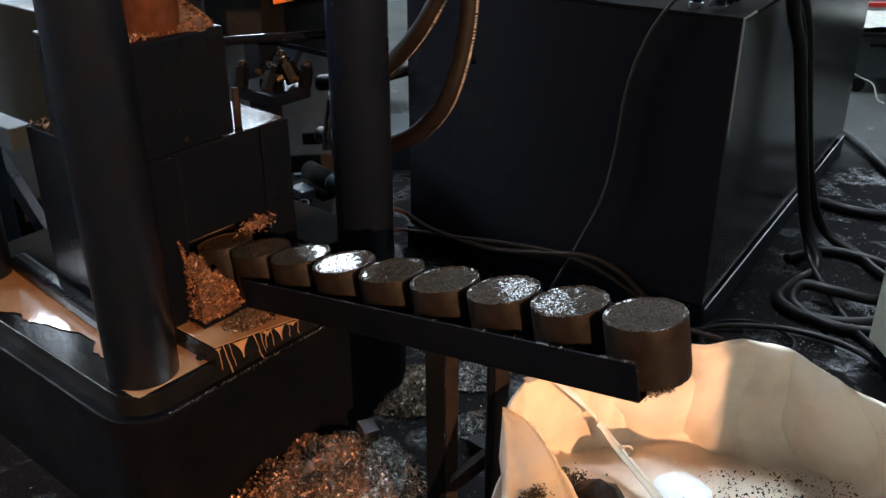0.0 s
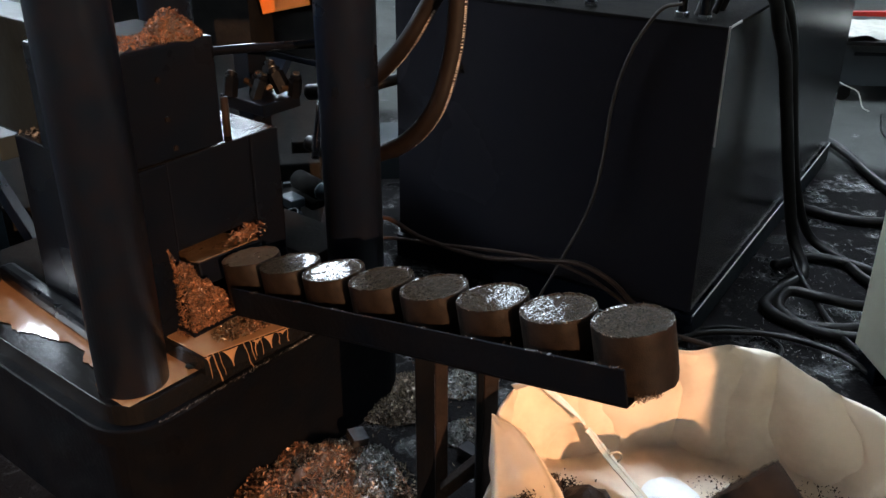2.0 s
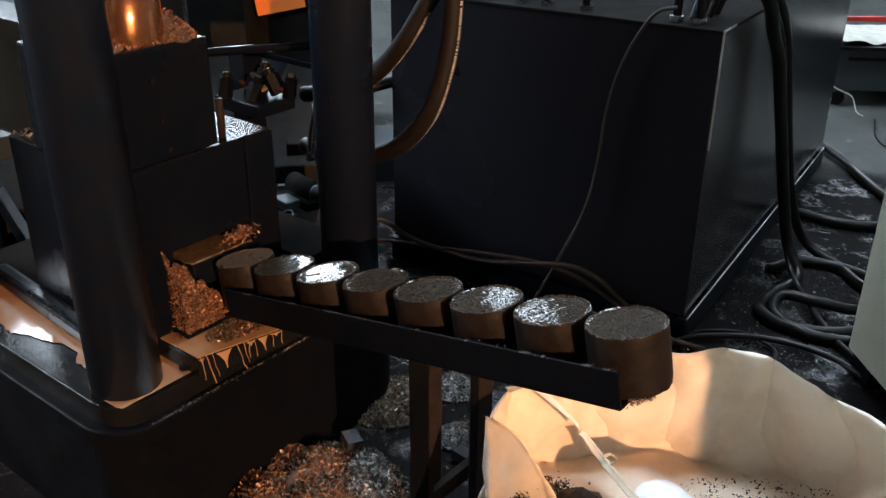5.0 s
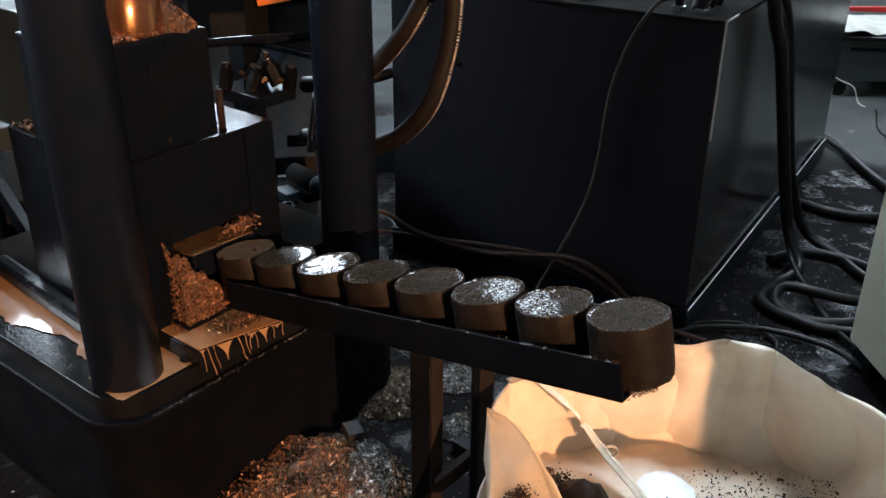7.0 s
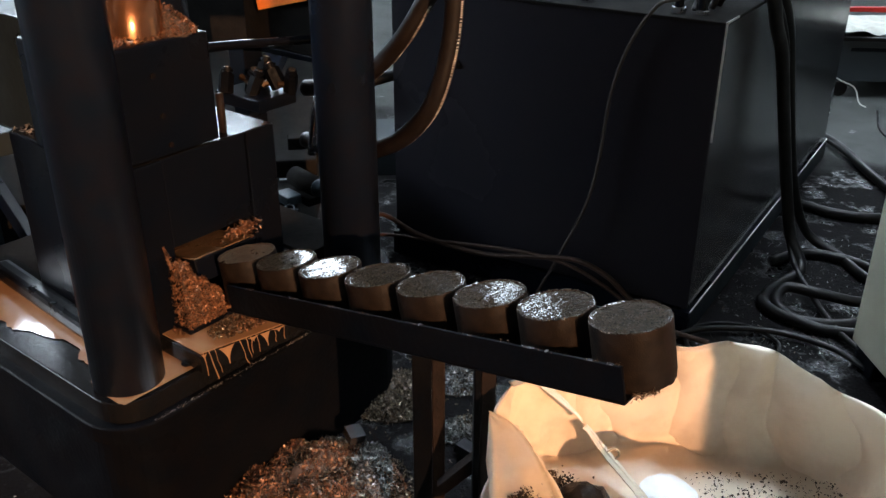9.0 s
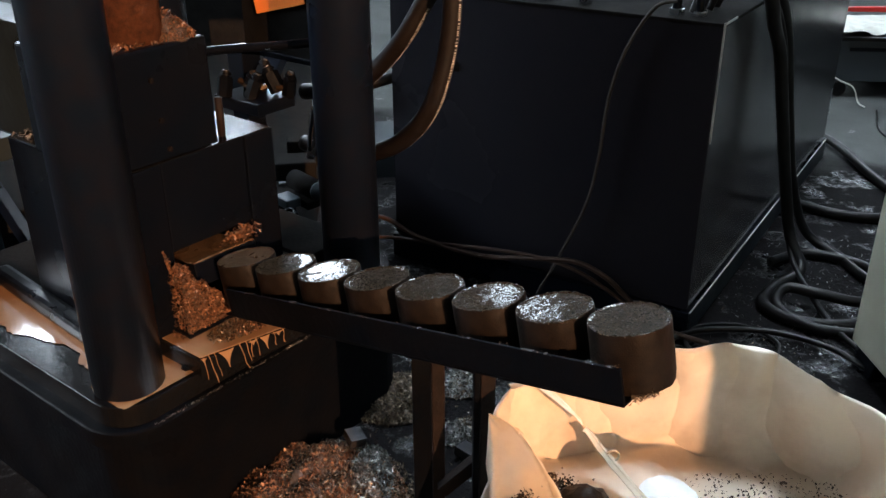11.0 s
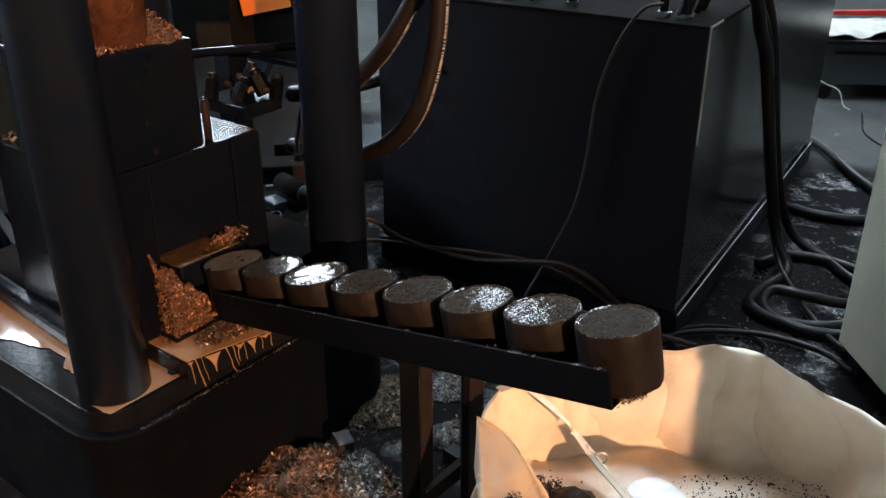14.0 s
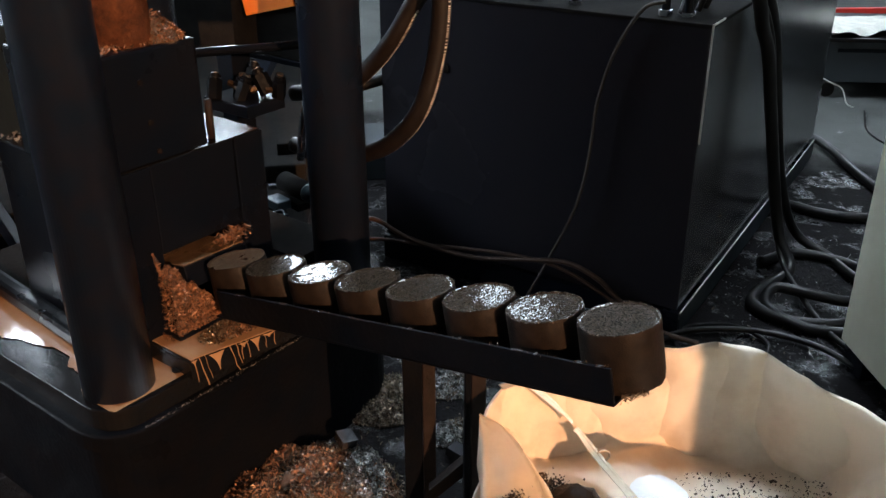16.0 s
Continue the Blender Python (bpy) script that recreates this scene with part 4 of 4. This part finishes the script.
# ---- trolley in the distance ----
def trolley():
    root = thing("trolley", "grey steel trolley with a worn rim", "trolley", pose(2.14, 4.66, 0, 0, 0, -8))
    part("cabinet_body", box(0.0, 0.9, 0.0, 0.6, 0.09, 0.305, 0.004), GREYBOX, root)
    part("dark_slot", box(0.06, 0.5, -0.004, 0.001, 0.25, 0.27, 0.001), STEEL, root)
    part("top", box(-0.04, 0.95, -0.04, 0.64, 0.31, 0.33, 0.003), RUSTY, root)
    for x in (0.05, 0.42, 0.85):
        for y in (0.05, 0.55):
            part("caster", rod((x, y - 0.02, 0.04), (x, y + 0.02, 0.04), 0.04, n=18, bevel=0.004), RUBBER, root)
    bm = bmesh.new()
    bmesh.ops.create_grid(bm, x_segments=24, y_segments=14, size=1)
    for v in bm.verts:
        v.co = Vector((2.5 + v.co.x * 0.36, 4.83 + v.co.y * 0.2, 0.355 + 0.03 * noise.noise(Vector((v.co.x * 3, v.co.y * 3, 4)))))
    tagged(link("sheet", bm, WHITE, smooth=True), "crumpled white sheet lying on the trolley", "sheet")
    tagged(link("red_bar", box(2.75, 3.4, 5.98, 6.02, 0.16, 0.21, 0.003), RED), "red painted steel bar on a stand", "bar")
    tagged(link("bar_stand", box(2.8, 3.35, 5.985, 6.015, 0, 0.158, 0.003), STEEL), "dark stand under a red bar", "stand")


trolley()


# ---- machinery behind and beside the press ----
def valve(m, r=0.02):
    root = thing("hydraulic_valve", "black oily hydraulic valve with brass fitting", "valve", m, "valves behind the press")
    part("body", rod((0, 0, -0.03), (0, 0, 0.02), r, n=6, bevel=0.002), BLACK, root)
    part("cap", rod((0, 0, 0.02), (0, 0, 0.034), r * 0.8, n=20, bevel=0.004), BLACK, root)
    part("union", rod((0, -r, -0.006), (0, -r - 0.016, -0.006), r * 0.4, n=6, bevel=0.001), BRASS, root)
    part("ring", rod((0, 0, 0.034), (0, 0, 0.037), r * 0.5, n=16), CHROME, root)
    return root


def back_machinery():
    root = thing("valve_block", "black hydraulic valve block behind the press", "valve block", PRESS)
    part("body", box(0.56, 0.68, 0.2, 0.36, 0.745, 0.775, 0.004), STEEL, root)
    part("stand", box(0.66, 0.72, 0.36, 0.42, 0.38, 0.86, 0.004), STEEL, root)
    part("pipe", tube([(0.55, 0.42, 0.87), (0.62, 0.33, 0.88), (0.7, 0.22, 0.89), (0.8, 0.12, 0.9)], 0.011, 10, 6), STEEL, root, "thin steel pipe", True)
    part("elbow", tube([(0.68, 0.16, 0.62), (0.68, 0.14, 0.72), (0.69, 0.13, 0.76), (0.73, 0.1, 0.77)], 0.011, 10, 6), CHROME, root, smooth=True)
    v = [(0.57, 0.325, 0.8, 0.022), (0.615, 0.28, 0.8, 0.023), (0.65, 0.24, 0.81, 0.024), (0.6, 0.255, 0.8, 0.02), (0.665, 0.2, 0.8, 0.02), (0.685, 0.32, 0.805, 0.021)]
    for x, y, z, r in v:
        valve(PRESS @ pose(x, y, z, 25 * math.sin(x * 90), 20 * math.sin(y * 70), x * 900), r * 0.85)
    # made-up black plate that darkens the gap and blocks window light
    plate = thing("dark_backing", "black plate added to darken the gap behind the valves", "plate", PRESS)
    part("sheet", box(0.79, 0.798, 0.07, 0.5, 0.83, 2.2, 0.002), GRIME, plate)
    part("edge_bar", box(0.783, 0.805, 0.07, 0.5, 0.815, 0.83, 0.002), STEEL, plate)
    # low dark machine bed behind
    bed = thing("machine_bed", "long low black machine bed behind the press", "machine bed", pose(-0.4, 2.5, 0, 0, 0, 92))
    part("bed", box(0.0, 2.6, 0.0, 1.9, 0.0, 0.34, 0.01), GRIME, bed)
    part("rib", box(0.05, 2.5, 0.2, 0.28, 0.342, 0.4, 0.004), STEEL, bed)
    part("rib", box(0.05, 2.5, 0.7, 0.78, 0.342, 0.42, 0.004), STEEL, bed)
    # made-up dark box that hides the bright floor and darkens the background
    far = thing("dark_backdrop", "dark box added to hide the pale floor behind the press", "cabinet", pose(-1.9, 4.4, 0))
    part("body", box(0, 1.42, 0, 0.5, 0.0, 0.8, 0.006), GRIME, far)
    part("door", box(0.05, 0.68, -0.012, -0.001, 0.05, 0.75, 0.002), GRIME, far)
    part("door", box(0.72, 1.36, -0.012, -0.001, 0.05, 0.75, 0.002), GRIME, far)
    pump = thing("pump", "grey painted pump with steel bolts", "pump", pose(-0.43, 2.72, 0.343, 0, 0, 8))
    part("housing", box(-0.06, 0.07, -0.05, 0.05, 0, 0.06, 0.008), GRIME, pump)
    part("flange", box(-0.02, 0.1, 0.07, 0.12, 0, 0.09, 0.006), GRIME, pump)
    part("bolt", rod((-0.05, -0.08, 0.005), (0.0, -0.08, 0.005), 0.008, n=6), CHROME, pump)
    part("bolt", rod((0.07, -0.09, 0.006), (0.11, -0.07, 0.006), 0.007, n=6), CHROME, pump)
    motor = thing("pump_motor", "grey steel motor lying on the machine bed", "motor", pose(-0.36, 2.49, 0.4, 0, 0, -50))
    part("casing", rod((-0.075, 0, 0), (0.05, 0, 0), 0.03, n=28, bevel=0.006), GRIME, motor, smooth=True)
    part("end_cap", rod((0.051, 0, 0), (0.066, 0, 0), 0.026, n=28, bevel=0.004), FRAME, motor, smooth=True)
    part("cradle", box(-0.06, 0.045, -0.03, 0.03, -0.058, -0.034, 0.003), GRIME, motor)
    part("terminal_cover", box(-0.05, 0.02, -0.085, -0.036, -0.05, -0.022, 0.004), FRAME, motor, "pale grey terminal cover")
    clamp = thing("pipe_clamp", "wet bright steel clamp on the machine bed", "clamp", pose(-0.41, 2.4, 0.342, 0, 0, 20))
    part("band", tube([(0.02 * math.cos(a), 0.02 * math.sin(a), 0.012 + 0.004 * math.sin(2 * a)) for a in (-0.6, 0.1, 0.8, 1.5, 2.2, 3.0)], 0.0035, 8, 5), CHROME, clamp, smooth=True)
    part("foot", box(-0.03, 0.03, -0.012, 0.012, 0.0, 0.009, 0.002), STEEL, clamp)
    sign = thing("orange_plate", "bright orange painted steel plate behind the valves", "plate", PRESS)
    part("sheet", box(-0.002, 0.002, 0, 0.186, 0, 0.16, 0.001, m=pose(0.776, 0.243, 0.972, -14, 0, 0)), ORANGE, sign)
    for y in (0.29, 0.4):
        part("spacer", rod((0.7785, y, 1.02), (0.79, y, 1.02), 0.006, n=8), STEEL, sign)
    rodt = thing("drain_pipe", "thin bright steel pipe standing behind the press", "pipe")
    part("pipe", rod((-0.33, 2.53, 0.66), (-0.312, 2.46, 0.3), 0.004, n=10), CHROME, rodt, smooth=True)
    box_ = thing("crate", "light grey crate on the floor", "crate", pose(-0.34, 3.55, 0, 0, 0, 4))
    part("side", box(0, 0.3, 0, 0.4, 0, 0.12, 0.004), GREYBOX, box_)


back_machinery()


def side_frame():
    root = thing("feed_frame", "dark steel feed frame beside the press", "frame", PRESS)
    part("cross_beam", box(0.12, 0.22, 0.29, 1.3, 0.76, 1.02, 0.005), FRAME, root)
    part("post", box(0.2, 0.26, 1.0, 1.06, 0.0, 0.759, 0.004), FRAME, root)
    part("gusset", box(-0.015, 0.015, 0, 0.62, -0.03, 0.03, 0.003, m=Matrix.Translation((0.3, 0.8, 0.18)) @ pose(0, 0, 0, 32, 0, -6)), STEEL, root)
    part("beam", box(0.2, 0.26, 0.8, 1.9, 0.6, 0.66, 0.004), FRAME, root)
    chips("ledge_chips", 260, lambda r: (r.uniform(0.075, 0.16), r.uniform(0.29, 0.42), 0.792), 0.007, SILVER, root)["kind"] = "stuff"
    bar = thing("guide_bar", "black oily steel bar lying on the base plate", "bar", PRESS)
    part("bar", box(-0.018, 0.022, 0, 0.5, 0, 0.042, 0.012, m=pose(0.03, 0.11, 0.384, 0, 0, -4)), STEEL, bar)
    ob = thing("bolt", "bolt on the base plate beside the column", "bolt", PRESS)
    part("head", rod((0.1, -0.052, 0.3825), (0.1, -0.052, 0.387), 0.011, n=6), STEEL, ob)


side_frame()


# ---- small things on the floor ----
def floor_bits():
    for m, sx, sy in ((pose(-0.18, 1.72, 0.07, 12, 8, 30), 0.02, 0.022), (pose(0.09, 1.72, 0.02, 4, 6, 50), 0.02, 0.03)):
        tagged(link("steel_block", box(-sx, sx, -sy, sy, -0.012, 0.012, 0.002, m=m), SIDE), "small grey steel offcut lying in the swarf", "block")
    chips_ob = chips("scattered_swarf", 1800, lambda r: (r.gauss(0.2, 0.45), r.gauss(2.0, 0.35), 0.003), 0.008, GREY_SWARF, rnd=random.Random(12))
    tagged(chips_ob, "metal turnings scattered over the oily floor", "swarf", kind="stuff")
    # silvery chips scattered in place of the wet floor's fine glints
    glint = chips("floor_glints", 600, lambda r: (r.uniform(0.9, 1.5), r.uniform(2.05, 2.9), 0.003), 0.006, SILVER, rnd=random.Random(14), fat=1.4)
    tagged(glint, "wet-floor glints put in as fine silvery turnings", "swarf", kind="stuff")
    tagged(link("rod_on_floor", rod((-0.95, 1.3, 0.008), (-0.6, 1.36, 0.008), 0.006, n=8), RUSTY), "rusty rod lying on the floor", "rod")


floor_bits()


def motions():
    still = lambda ob, m: walk(ob, [(0.0, m), (16.0, m)])
    for k, ob in enumerate(briquettes[:8]):
        a, b = slot(k), slot(k + 1)
        walk(ob, [(0.0, a), (1.25, a), (1.3, slot(k + 0.03)), (1.4, slot(k + 0.4)), (1.5, slot(k + 0.8)), (1.6, slot(k + 0.97)), (1.7, b), (16.0, b)])
    e = slot(8)
    turn = e.to_quaternion().to_matrix().to_4x4()

    def tumble(x, y, z, tip, roll=0):
        """The falling briquette with its centre at a place, tipped over the rail's end."""
        return Matrix.Translation((x, y, z)) @ turn @ pose(0, 0, 0, roll, tip, 0) @ pose(0, 0, 0.046)

    rest = tumble(0.5, 0.86, 0.43, 150, 12)
    walk(briquettes[8], [(0.0, e), (1.25, e), (1.3, slot(8.03)), (1.4, slot(8.42) @ pose(0, 0, -0.006, 0, 8, 0)),
                         (1.5, tumble(0.359, 0.997, 0.7, 58)), (1.6, tumble(0.435, 1.059, 0.5, 95)), (1.7, tumble(0.49, 1.07, 0.44, 125, 5)),
                         (1.85, tumble(0.51, 1.075, 0.45, 135, 8)), (2.0, tumble(0.505, 1.06, 0.44, 140, 10)), (2.1, tumble(0.505, 0.99, 0.435, 145, 12)),
                         (2.3, rest), (16.0, rest)])
    inv = PRESS.inverted()
    p0, p1 = inv @ slot(-1), inv @ slot(0)
    walk(pusher, [(0.0, p0), (1.25, p0), (1.4, inv @ slot(-0.6)), (1.6, inv @ slot(-0.03)), (1.7, p1), (16.0, p1)])
    up = lambda z: pose(0, 0, z)
    walk(ram, [(0.0, up(-0.2)), (0.1, up(-0.1)), (0.4, up(0.3)), (2.5, up(0.3)), (3.0, up(0.0)), (3.5, up(-0.01)), (9.2, up(-0.04)), (11.3, up(-0.18)), (16.0, up(-0.2))])


motions()
